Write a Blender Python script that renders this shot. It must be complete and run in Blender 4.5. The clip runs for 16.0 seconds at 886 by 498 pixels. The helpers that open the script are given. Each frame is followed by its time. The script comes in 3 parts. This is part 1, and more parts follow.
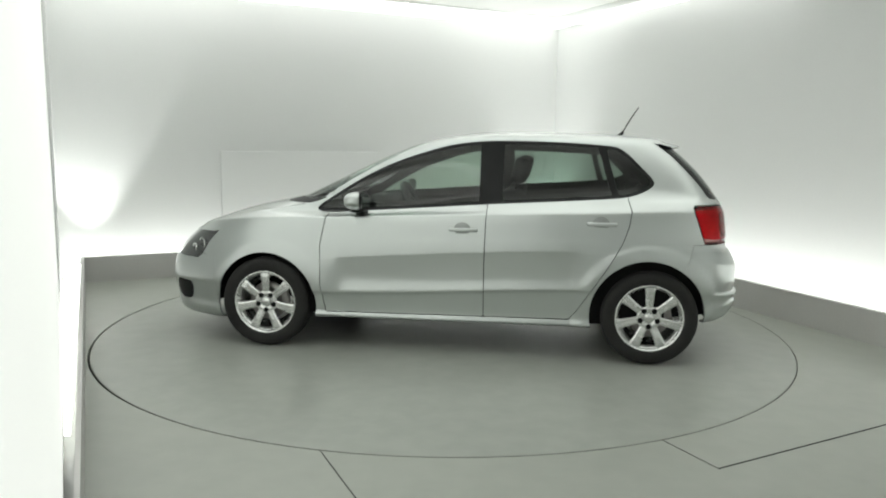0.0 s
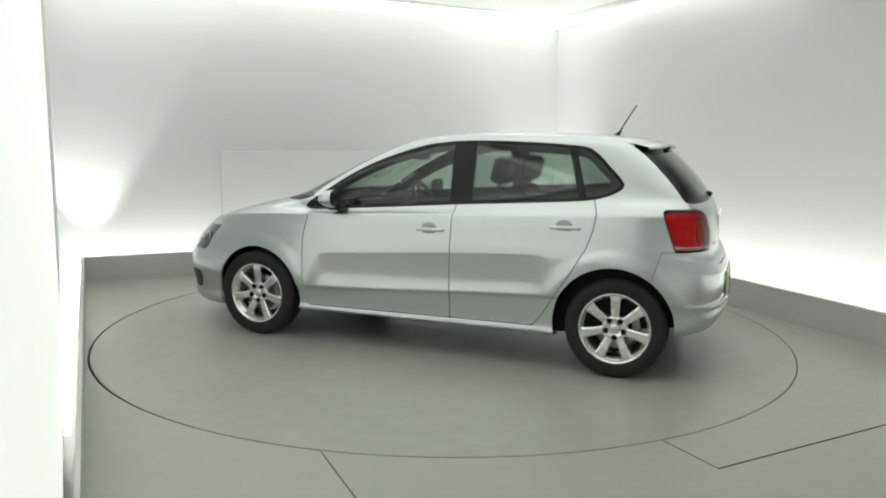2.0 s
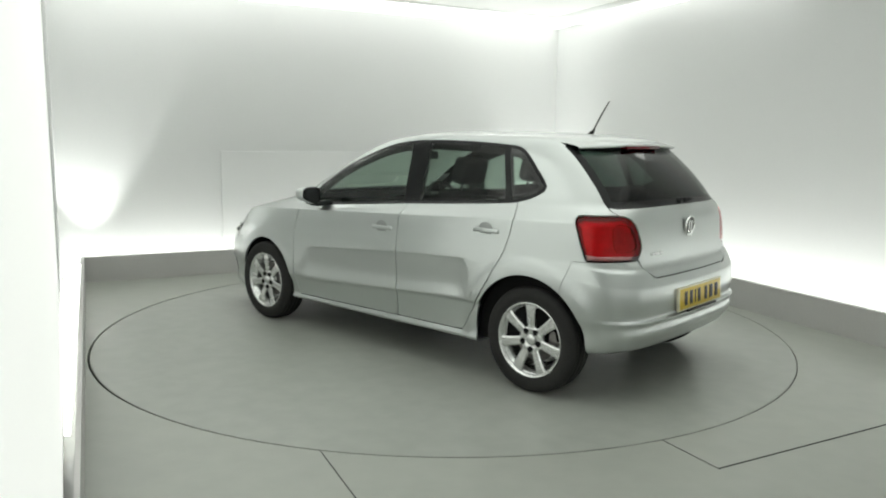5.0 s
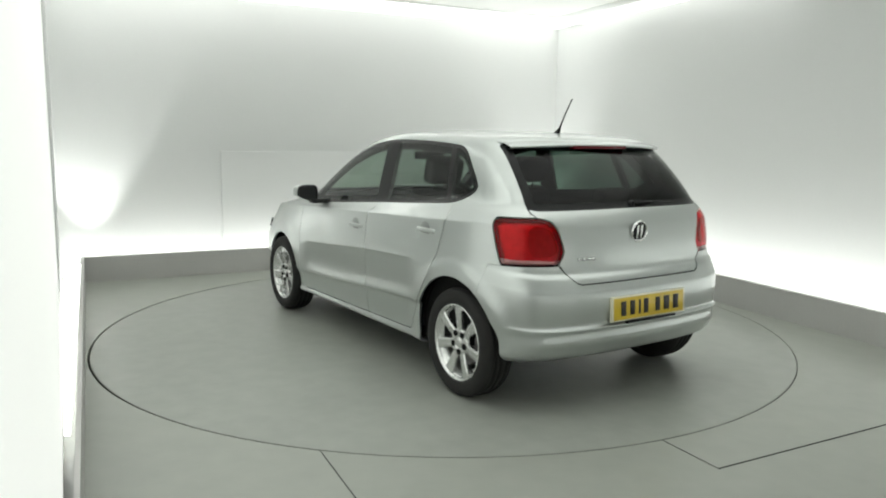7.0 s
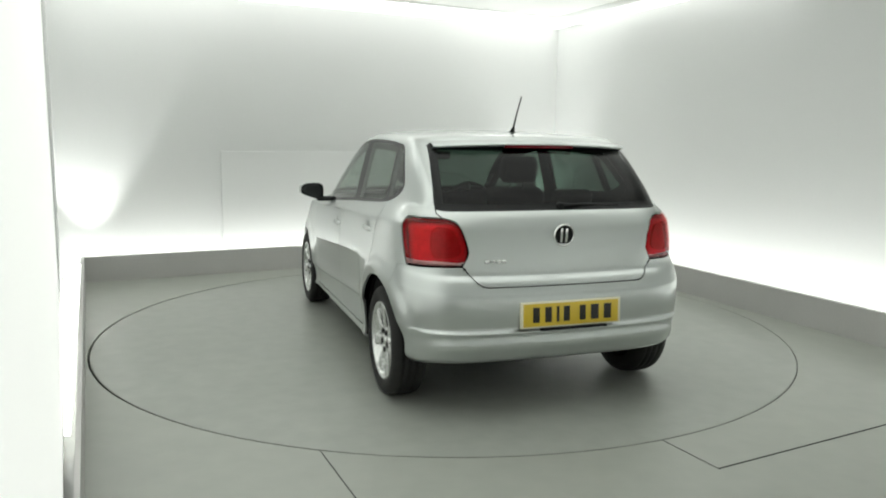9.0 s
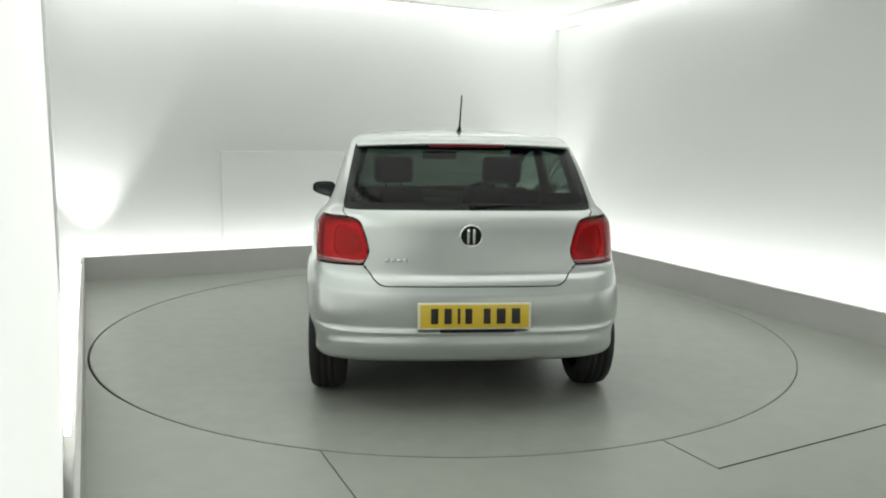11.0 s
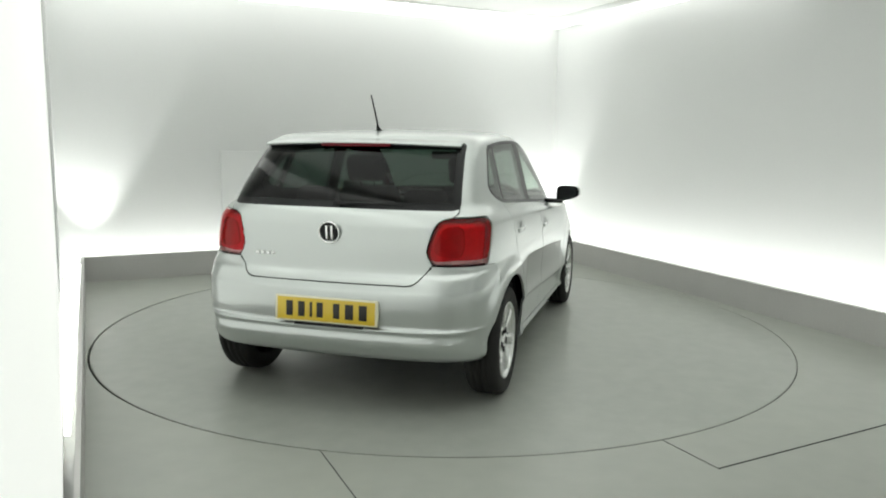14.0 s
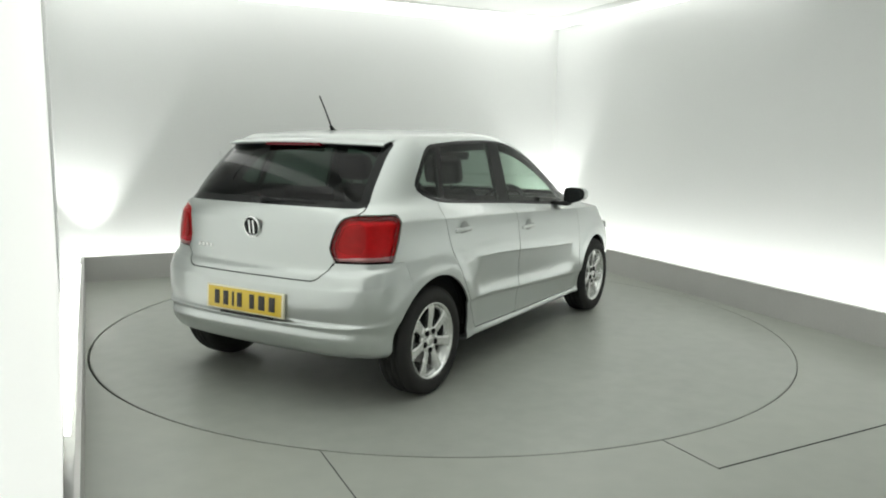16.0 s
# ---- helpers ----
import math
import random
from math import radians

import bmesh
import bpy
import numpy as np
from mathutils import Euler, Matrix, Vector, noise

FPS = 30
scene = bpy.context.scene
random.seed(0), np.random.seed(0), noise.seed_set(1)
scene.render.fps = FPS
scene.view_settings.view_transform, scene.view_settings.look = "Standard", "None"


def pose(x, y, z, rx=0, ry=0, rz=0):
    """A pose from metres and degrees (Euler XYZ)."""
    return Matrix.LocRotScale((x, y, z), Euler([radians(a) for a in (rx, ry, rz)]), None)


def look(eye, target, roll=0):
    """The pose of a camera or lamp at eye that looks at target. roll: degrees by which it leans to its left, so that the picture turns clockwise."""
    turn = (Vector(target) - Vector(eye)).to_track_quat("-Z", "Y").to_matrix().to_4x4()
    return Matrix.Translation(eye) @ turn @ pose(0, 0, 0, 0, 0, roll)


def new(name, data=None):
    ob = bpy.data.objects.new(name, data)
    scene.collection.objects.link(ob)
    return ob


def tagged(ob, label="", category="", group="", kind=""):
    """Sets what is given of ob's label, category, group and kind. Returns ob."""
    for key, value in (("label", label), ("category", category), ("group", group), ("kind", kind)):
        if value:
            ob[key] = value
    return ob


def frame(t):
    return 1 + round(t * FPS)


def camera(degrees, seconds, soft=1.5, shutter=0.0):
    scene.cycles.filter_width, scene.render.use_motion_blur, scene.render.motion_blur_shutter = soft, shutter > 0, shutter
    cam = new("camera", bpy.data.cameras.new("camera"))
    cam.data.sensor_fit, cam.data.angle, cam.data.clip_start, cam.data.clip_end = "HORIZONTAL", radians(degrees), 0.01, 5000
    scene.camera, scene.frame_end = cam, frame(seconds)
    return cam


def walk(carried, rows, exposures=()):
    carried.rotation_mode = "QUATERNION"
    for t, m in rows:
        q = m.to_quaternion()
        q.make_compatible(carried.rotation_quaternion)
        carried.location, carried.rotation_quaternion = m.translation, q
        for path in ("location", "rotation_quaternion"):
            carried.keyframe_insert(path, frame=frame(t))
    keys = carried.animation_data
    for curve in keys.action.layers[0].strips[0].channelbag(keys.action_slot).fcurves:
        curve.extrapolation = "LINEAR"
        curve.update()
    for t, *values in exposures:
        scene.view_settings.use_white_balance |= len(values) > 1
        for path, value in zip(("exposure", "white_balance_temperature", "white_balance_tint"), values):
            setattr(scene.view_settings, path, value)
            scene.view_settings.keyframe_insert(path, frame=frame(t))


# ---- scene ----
# World: turntable centre at the origin, camera on -y. Room axes u, v are turned by ROOM degrees.
cam = camera(61.25, 16.0, soft=2.0)
EYE = Vector((0.0, -5.5655, 1.375))
WAY = Vector((-0.00174, 0.98967, -0.14334))
ROOM = 27.0
walk(cam, [(0.0, look(EYE, EYE + WAY, 0.706)), (16.0, look(EYE, EYE + WAY, 0.706))])
scene.view_settings.exposure = -0.07

# ---------------------------------------------------------------- light
world = bpy.data.worlds.new("world")
scene.world = world
world.use_nodes = True
world.node_tree.nodes["Background"].inputs[0].default_value = (0.9, 1.0, 0.95, 1)
world.node_tree.nodes["Background"].inputs[1].default_value = 0.02

STRIP = 4.15      # glow of the diffuser strips behind the kerb
SOFTBOX = 0.26    # glow of the ceiling panel
COVE = 1.6        # glow of the strips along the ceiling's edge
UPLIGHT = 100.0   # corner floods, watts

TURN = Matrix.Rotation(radians(ROOM), 4, "Z")


def room(u, v, z=0.0):
    return TURN @ Vector((u, v, z))


def corner_flood(u, v, z, au, av, watts):
    lamp = bpy.data.lights.new("corner_flood", "SPOT")
    lamp.energy, lamp.color = watts, (0.98, 1.0, 0.965)
    lamp.spot_size, lamp.spot_blend, lamp.shadow_soft_size = radians(62), 0.34, 0.10
    ob = new("corner_flood", lamp)
    ob.matrix_world = look(room(u, v, z), room(au, av, 2.6))
    return ob


corner_flood(-2.32, 2.88, 0.17, -2.32, 3.14, UPLIGHT)
corner_flood(2.93, 2.92, 0.17, 3.04, 3.05, UPLIGHT)


def area_lamp(name, u, v, z, target, sx, sy, watts, spread=180.0):
    lamp = bpy.data.lights.new(name, "AREA")
    lamp.shape, lamp.size, lamp.size_y = "RECTANGLE", sx, sy
    lamp.energy, lamp.color, lamp.spread = watts, (0.98, 1.0, 0.965), radians(spread)
    ob = new(name, lamp)
    ob.matrix_world = TURN @ look((u, v, z), target)
    return ob


area_lamp("ceiling_panel_light", 0.15, -0.8, 2.755, (0.15, -0.8001, 0), 4.2, 5.0, 22.0, 115.0)


# ---------------------------------------------------------------- materials
def material(name, base, rough=0.5, metal=0.0, coat=0.0, coat_rough=0.05, scale=40.0, vary=0.06,
             bump=0.0, fine=300.0, emit=0.0, spec=0.5, rough_vary=0.08, ior=1.5):
    m = bpy.data.materials.new(name)
    m.use_nodes = True
    nt = m.node_tree
    b = nt.nodes["Principled BSDF"]
    b.inputs["Metallic"].default_value = metal
    b.inputs["Coat Weight"].default_value = coat
    b.inputs["Coat Roughness"].default_value = coat_rough
    b.inputs["Specular IOR Level"].default_value = spec
    b.inputs["IOR"].default_value = ior
    tc = nt.nodes.new("ShaderNodeTexCoord")
    n1 = nt.nodes.new("ShaderNodeTexNoise")
    n1.inputs["Scale"].default_value, n1.inputs["Detail"].default_value = scale, 6
    n2 = nt.nodes.new("ShaderNodeTexNoise")
    n2.inputs["Scale"].default_value, n2.inputs["Detail"].default_value = fine, 2
    for n in (n1, n2):
        nt.links.new(tc.outputs["Object"], n.inputs["Vector"])
    add = nt.nodes.new("ShaderNodeMath")
    add.operation = "ADD"
    nt.links.new(n1.outputs["Fac"], add.inputs[0])
    nt.links.new(n2.outputs["Fac"], add.inputs[1])
    mr = nt.nodes.new("ShaderNodeMapRange")
    mr.inputs["From Min"].default_value, mr.inputs["From Max"].default_value = 0.6, 1.4
    nt.links.new(add.outputs[0], mr.inputs["Value"])
    mix = nt.nodes.new("ShaderNodeMix")
    mix.data_type = "RGBA"
    mix.inputs["A"].default_value = (*[max(0.0, c * (1 - vary)) for c in base], 1)
    mix.inputs["B"].default_value = (*[min(1.0, c * (1 + vary)) for c in base], 1)
    nt.links.new(mr.outputs[0], mix.inputs["Factor"])
    nt.links.new(mix.outputs["Result"], b.inputs["Base Color"])
    mr2 = nt.nodes.new("ShaderNodeMapRange")
    mr2.inputs["From Min"].default_value, mr2.inputs["From Max"].default_value = 0.3, 0.7
    mr2.inputs["To Min"].default_value = rough * (1 - rough_vary)
    mr2.inputs["To Max"].default_value = min(1.0, rough * (1 + rough_vary))
    nt.links.new(n1.outputs["Fac"], mr2.inputs["Value"])
    nt.links.new(mr2.outputs[0], b.inputs["Roughness"])
    if bump:
        bp = nt.nodes.new("ShaderNodeBump")
        bp.inputs["Strength"].default_value, bp.inputs["Distance"].default_value = bump, 0.002
        nt.links.new(n2.outputs["Fac"], bp.inputs["Height"])
        nt.links.new(bp.outputs[0], b.inputs["Normal"])
    if emit:
        b.inputs["Emission Color"].default_value = (*base, 1)
        b.inputs["Emission Strength"].default_value = emit
    return m


def glass_material(name, tint, rough=0.0, gloss=0.045):
    # thin tinted pane: what passes is tinted, what is mirrored follows Fresnel
    m = bpy.data.materials.new(name)
    m.use_nodes = True
    nt = m.node_tree
    nt.nodes.remove(nt.nodes["Principled BSDF"])
    out = nt.nodes["Material Output"]
    tr = nt.nodes.new("ShaderNodeBsdfTransparent")
    tr.inputs[0].default_value = (*tint, 1)
    gl = nt.nodes.new("ShaderNodeBsdfGlossy")
    gl.inputs["Color"].default_value = (1, 1, 1, 1)
    gl.inputs["Roughness"].default_value = rough
    lw = nt.nodes.new("ShaderNodeLayerWeight")
    lw.inputs["Blend"].default_value = 0.5
    pw = nt.nodes.new("ShaderNodeMath")
    pw.operation, pw.inputs[1].default_value = "POWER", 5.0
    ma = nt.nodes.new("ShaderNodeMath")
    ma.operation, ma.inputs[1].default_value, ma.inputs[2].default_value = "MULTIPLY_ADD", 0.9, gloss
    nt.links.new(lw.outputs["Facing"], pw.inputs[0])
    nt.links.new(pw.outputs[0], ma.inputs[0])
    mx = nt.nodes.new("ShaderNodeMixShader")
    nt.links.new(ma.outputs[0], mx.inputs[0])
    nt.links.new(tr.outputs[0], mx.inputs[1])
    nt.links.new(gl.outputs[0], mx.inputs[2])
    nt.links.new(mx.outputs[0], out.inputs["Surface"])
    return m


PAINT = material("silver_paint", (0.525, 0.556, 0.543), rough=0.30, metal=0.85, coat=0.8, coat_rough=0.03, scale=3, vary=0.012,
                 fine=300, rough_vary=0.02)
TRIM = material("black_trim", (0.010, 0.011, 0.011), rough=0.25, spec=0.22, scale=12, vary=0.2, fine=900)
PLASTIC = material("black_plastic", (0.02, 0.021, 0.021), rough=0.6, scale=20, vary=0.2, fine=900, bump=0.1)
LINER = material("dark_liner", (0.008, 0.008, 0.008), rough=0.9, scale=15, vary=0.3, spec=0.1)
RUBBER = material("tyre_rubber", (0.022, 0.022, 0.021), rough=0.75, spec=0.25, scale=25, vary=0.3, fine=400, bump=0.15)
ALLOY = material("alloy", (0.72, 0.73, 0.72), rough=0.26, metal=0.9, scale=18, vary=0.06, coat=0.3)
CHROME = material("chrome", (0.8, 0.81, 0.8), rough=0.08, metal=1.0, scale=10, vary=0.03)
STEEL = material("brake_steel", (0.28, 0.27, 0.26), rough=0.4, metal=0.9, scale=60, vary=0.2)
FABRIC = material("seat_fabric", (0.028, 0.029, 0.031), rough=0.95, scale=30, vary=0.25, fine=700, bump=0.3, spec=0.15)
DASH = material("dash_plastic", (0.022, 0.023, 0.024), rough=0.65, scale=25, vary=0.2, fine=900, bump=0.2)
CLOTH = material("headliner_cloth", (0.24, 0.245, 0.235), rough=0.95, scale=30, vary=0.06, spec=0.1)
LAMP_BACK = material("lamp_reflector", (0.74, 0.66, 0.64), rough=0.3, metal=0.6, scale=25, vary=0.25, fine=220, bump=0.4)
LAMP_DARK = material("dark_red_lens", (0.11, 0.003, 0.008), rough=0.15, spec=0.25, coat=0.2, scale=8, vary=0.15)
HEADLAMP = material("headlamp_inside", (0.10, 0.105, 0.105), rough=0.15, metal=0.8, coat=1.0, scale=14, vary=0.5)
PLATE = material("yellow_plate", (0.66, 0.47, 0.03), rough=0.3, scale=20, vary=0.05, coat=0.4)
INK = material("plate_ink", (0.015, 0.014, 0.012), rough=0.4, scale=20, vary=0.1)
GLASS = glass_material("green_glass", (0.55, 0.64, 0.58))
REAR_PANE = glass_material("dark_rear_glass", (0.09, 0.13, 0.11), 0.0, 0.019)
PRIVACY = glass_material("rear_glass", (0.36, 0.43, 0.39))
RED_LENS = glass_material("red_lens", (0.76, 0.010, 0.045), 0.03, 0.022)
DEEP_LENS = glass_material("deep_red_lens", (0.60, 0.006, 0.032), 0.03, 0.022)
CLEAR_LENS = glass_material("clear_lens", (0.85, 0.74, 0.74), 0.03, 0.05)

WALL = material("white_wall", (0.70, 0.71, 0.70), rough=0.75, scale=1.2, vary=0.012, fine=60, bump=0.03, spec=0.2)
BOUNCE_END = material("pale_bounce_end", (0.82, 0.83, 0.82), rough=0.8, scale=3, vary=0.1, spec=0.2)
CEIL = material("white_ceiling", (0.8, 0.81, 0.8), rough=0.9, scale=2, vary=0.01, spec=0.1)
KERB = material("grey_kerb", (0.50, 0.495, 0.48), rough=0.5, scale=3, vary=0.05, fine=90, bump=0.04)
FLOOR = material("painted_floor", (0.335, 0.352, 0.314), rough=0.34, scale=1.3, vary=0.07, fine=7, bump=0.0, rough_vary=0.08)
DISC = material("painted_disc", (0.322, 0.340, 0.306), rough=0.33, scale=1.5, vary=0.10, fine=8, bump=0.0, rough_vary=0.08)
SEAM = material("dark_seam", (0.02, 0.022, 0.02), rough=0.9, scale=10, vary=0.2)
DIFFUSER = material("lit_diffuser", (0.98, 1.0, 0.965), rough=0.6, scale=4, vary=0.01, emit=STRIP)
COVE_LIT = material("lit_cove", (0.98, 1.0, 0.965), rough=0.6, scale=4, vary=0.01, emit=COVE)
WALL_GLOW = material("wall_glow", (0.98, 1.0, 0.965), rough=0.6, scale=4, vary=0.01, emit=0.56)
SOFT = material("lit_ceiling_panel", (0.98, 1.0, 0.965), rough=0.6, scale=4, vary=0.01, emit=SOFTBOX)


# ---------------------------------------------------------------- mesh helpers
def finish(name, bm, mat, parent=None, smooth=True, label=""):
    me = bpy.data.meshes.new(name)
    bmesh.ops.recalc_face_normals(bm, faces=bm.faces)
    for f in bm.faces:
        f.smooth = smooth
    bm.to_mesh(me)
    bm.free()
    me.materials.append(mat)
    ob = new(name, me)
    if parent is not None:
        ob.parent = parent
    if label:
        ob["label"] = label
    return ob


def part(name, bm, mat, parent, label="", smooth=True):
    return finish(name, bm, mat, parent, smooth, label)


def box(bm, lo, hi, bevel=0.0, m=None, seg=2):
    r = bmesh.ops.create_cube(bm, size=1.0)
    c = [(a + b) / 2 for a, b in zip(lo, hi)]
    s = [abs(b - a) for a, b in zip(lo, hi)]
    for v in r["verts"]:
        v.co = Vector((v.co.x * s[0] + c[0], v.co.y * s[1] + c[1], v.co.z * s[2] + c[2]))
    vs = list(r["verts"])
    if bevel:
        es = {e for v in vs for e in v.link_edges}
        out = bmesh.ops.bevel(bm, geom=list(es), offset=bevel, segments=seg, affect="EDGES", profile=0.6)
        vs = list({v for f in out["faces"] for v in f.verts} | {v for v in vs if v.is_valid})
    if m is not None:
        for v in vs:
            v.co = m @ v.co
    return vs


def prism(bm, poly, z0, z1):
    lo = [bm.verts.new((x, y, z0)) for x, y in poly]
    hi = [bm.verts.new((x, y, z1)) for x, y in poly]
    n = len(poly)
    bm.faces.new(lo[::-1])
    bm.faces.new(hi)
    for i in range(n):
        bm.faces.new((lo[i], lo[(i + 1) % n], hi[(i + 1) % n], hi[i]))


def lathe(bm, prof, n=48, axis="Y", m=None):
    # prof: (radius, offset along the axis)
    rings = []
    for r, h in prof:
        ring = []
        for i in range(n):
            a = 2 * math.pi * i / n
            co = Vector((r * math.cos(a), h, r * math.sin(a))) if axis == "Y" else Vector((r * math.cos(a), r * math.sin(a), h))
            ring.append(bm.verts.new(m @ co if m is not None else co))
        rings.append(ring)
    for a, b in zip(rings, rings[1:]):
        for i in range(n):
            bm.faces.new((a[i], a[(i + 1) % n], b[(i + 1) % n], b[i]))
    return rings


def tube(bm, pts, rad, n=10):
    # rad: one radius or one for each point
    rings = []
    for i, p in enumerate(pts):
        p = Vector(p)
        d = (Vector(pts[min(i + 1, len(pts) - 1)]) - Vector(pts[max(i - 1, 0)])).normalized()
        a = d.orthogonal().normalized()
        if rings:
            a = (rings[-1][1] - d * rings[-1][1].dot(d)).normalized()
        b = d.cross(a)
        r = rad[i] if isinstance(rad, (list, tuple)) else rad
        rings.append(([bm.verts.new(p + r * (math.cos(2 * math.pi * k / n) * a + math.sin(2 * math.pi * k / n) * b)) for k in range(n)], a))
    for (p, _), (q, _) in zip(rings, rings[1:]):
        for k in range(n):
            bm.faces.new((p[k], p[(k + 1) % n], q[(k + 1) % n], q[k]))
    bm.faces.new(rings[0][0][::-1])
    bm.faces.new(rings[-1][0])


# ---------------------------------------------------------------- the room
KH = 0.24                                            # kerb height
RAD = 2.445                                          # turntable radius
LB, RB = (-2.39, 2.805), (2.742, 2.80)               # kerb corners at the back (inner face)
LF, RF = (-2.62, -5.6), (2.22, -5.6)                 # and at the front end
WL, WR, WB, WF, CH = -2.592, 3.20, 3.16, -6.4, 2.82  # wall faces and ceiling height


def structure(name, bm, mat, label, smooth=False):
    bm.transform(TURN)
    return tagged(finish(name, bm, mat, None, smooth), label, "", "", "structure")


def build_room():
    bm = bmesh.new()                                  # floor with a round opening for the turntable
    n = 192
    gx, gy = -0.0046, -0.0012                         # the opening sits a little off the disc's centre
    inner = [bm.verts.new(((RAD + 0.0055) * math.cos(2 * math.pi * i / n) + gx, (RAD + 0.0055) * math.sin(2 * math.pi * i / n) + gy, 0)) for i in range(n)]
    low = [bm.verts.new((v.co.x, v.co.y, -0.06)) for v in inner]
    outer = []
    for i in range(n):
        a = 2 * math.pi * i / n
        c, s = math.cos(a), math.sin(a)
        k = min((3.4 if c > 0 else 2.9) / max(abs(c), 1e-6), (3.4 if s > 0 else 6.6) / max(abs(s), 1e-6))
        outer.append(bm.verts.new((c * k, s * k, 0)))
    for i in range(n):
        j = (i + 1) % n
        bm.faces.new((inner[i], inner[j], outer[j], outer[i]))
        bm.faces.new((inner[j], inner[i], low[i], low[j]))
    for cx, cy, pick in ((3.4, 3.4, 0), (-2.9, 3.4, 1), (-2.9, -6.6, 2), (3.4, -6.6, 3)):
        best = sorted(outer, key=lambda v: (v.co.x - cx) ** 2 + (v.co.y - cy) ** 2)[:2]
        c = bm.verts.new((cx, cy, 0))
        if (best[0].co - c.co).length > 1e-4 and (best[1].co - c.co).length > 1e-4:
            bm.faces.new((best[0], c, best[1]))
    structure("floor", bm, FLOOR, "smooth grey-green painted studio floor")

    bm = bmesh.new()                                  # pit under the table edge
    prism(bm, [(2.6 * math.cos(2 * math.pi * i / 48), 2.6 * math.sin(2 * math.pi * i / 48)) for i in range(48)], -0.10, -0.06)
    structure("pit", bm, SEAM, "dark pit below the turntable rim")

    # joints between the floor plates
    for k, (u0, v0, u1, v1, w) in enumerate(((-0.090, -2.45, -0.092, -2.79, 0.004), (-0.092, -2.79, 2.3, -2.765, 0.008),
                                             (-1.570, -1.89, -1.66, -5.5, 0.004))):
        bm = bmesh.new()
        d = Vector((u1 - u0, v1 - v0, 0)).normalized()
        p = Vector((-d.y, d.x, 0)) * w / 2
        a, b = Vector((u0, v0, 0)), Vector((u1, v1, 0))
        prism(bm, [(q.x, q.y) for q in (a + p, b + p, b - p, a - p)], -0.01, 0.0015)
        structure("floor_joint", bm, SEAM, "narrow dark joint between floor plates")

    # kerb boards: inner face, flat top, 25 mm thick
    def board(name, a, b, out):
        bm = bmesh.new()
        o = Vector(out).normalized() * 0.03
        prism(bm, [a, b, (b[0] + o.x, b[1] + o.y), (a[0] + o.x, a[1] + o.y)], 0.0, KH)
        es = [e for e in bm.edges if all(abs(v.co.z - KH) < 1e-5 for v in e.verts)]
        bmesh.ops.bevel(bm, geom=es, offset=0.004, segments=2, affect="EDGES")
        return structure(name, bm, KERB, "low grey painted kerb board round the studio floor")
    board("kerb_back", LB, RB, (0, 1, 0))
    board("kerb_right", (RB[0], RB[1] + 0.03), RF, (1, 0, 0))
    # unseen board added to screen the front fill strip from the car
    board("fill_screen_front", (WL + 0.01, WF + 0.42), (WR - 0.30, WF + 0.42), (0, -1, 0))
    bm = bmesh.new()
    prism(bm, [(LB[0], LB[1] + 0.03), LF, (LF[0] - 0.0, LF[1]), (LB[0] - 0.03, LB[1] + 0.03)][:2] +
          [(LF[0] - 0.012, LF[1]), (LB[0] - 0.03, LB[1] + 0.03)], 0.0, KH)
    structure("kerb_left", bm, KERB, "low pale kerb board beside the white wall")

    # lit diffusers lying behind the kerb; the front one is an unseen added fill
    for name, poly in (("light_strip_back", [(WL + 0.01, LB[1] + 0.04), (WR - 0.02, LB[1] + 0.04), (WR - 0.02, WB - 0.06), (WL + 0.01, WB - 0.06)]),
                       ("light_strip_right", [(RB[0] + 0.09, LB[1] + 0.03), (2.38, -5.2), (WR - 0.34, -5.2), (WR - 0.10, LB[1] + 0.03)]),
                       ("fill_strip_front", [(WL + 0.3, WF + 0.06), (WR - 0.5, WF + 0.06), (WR - 0.5, WF + 0.36), (WL + 0.3, WF + 0.36)]),
                       ("light_strip_left", [(LB[0] - 0.04, LB[1] + 0.03), (-2.56, -1.5), (WL + 0.01, -1.5), (WL + 0.03, LB[1] + 0.03)])):
        bm = bmesh.new()
        prism(bm, poly, 0.10, 0.13)
        structure(name, bm, DIFFUSER, "glowing white light strip hidden behind the kerb")

    bm = bmesh.new()                                  # glowing sheet added to make the left wall overexposed
    box(bm, (WL - 0.01, -4.7, 0.16), (WL + 0.006, -0.2, CH - 0.06))
    structure("wall_glow_left", bm, WALL_GLOW, "tall glowing white sheet added for the overexposed left wall")

    def wall(name, poly, z0=-0.1, z1=CH + 0.15, mat=WALL, label="plain white studio wall washed by light"):
        bm = bmesh.new()
        prism(bm, poly, z0, z1)
        return structure(name, bm, mat, label)
    t = 0.12
    wall("wall_back", [(WL - t, WB), (WR + t, WB), (WR + t, WB + t), (WL - t, WB + t)])
    wall("wall_left", [(WL - t, WF), (WL, WF), (WL, WB), (WL - t, WB)])
    wall("wall_right", [(WR - 0.30, WF), (WR - 0.18, WF), (WR + t, WB), (WR, WB)])
    # unseen end added to close the room, pale to bounce light onto the car
    wall("bounce_wall_front", [(WL - t, WF - t), (WR, WF - t), (WR, WF), (WL - t, WF)], mat=BOUNCE_END, label="unseen pale end wall added to bounce light")
    bm = bmesh.new()
    prism(bm, [(WL - t, WF - t), (WR + t, WF - t), (WR + t, WB + t), (WL - t, WB + t)], CH, CH + 0.1)
    structure("ceiling", bm, CEIL, "white studio ceiling")
    bm = bmesh.new()                                  # large lit panel above the car
    prism(bm, [(-2.0, -3.4), (2.3, -3.4), (2.5, 2.2), (-2.0, 2.2)], CH - 0.05, CH - 0.01)
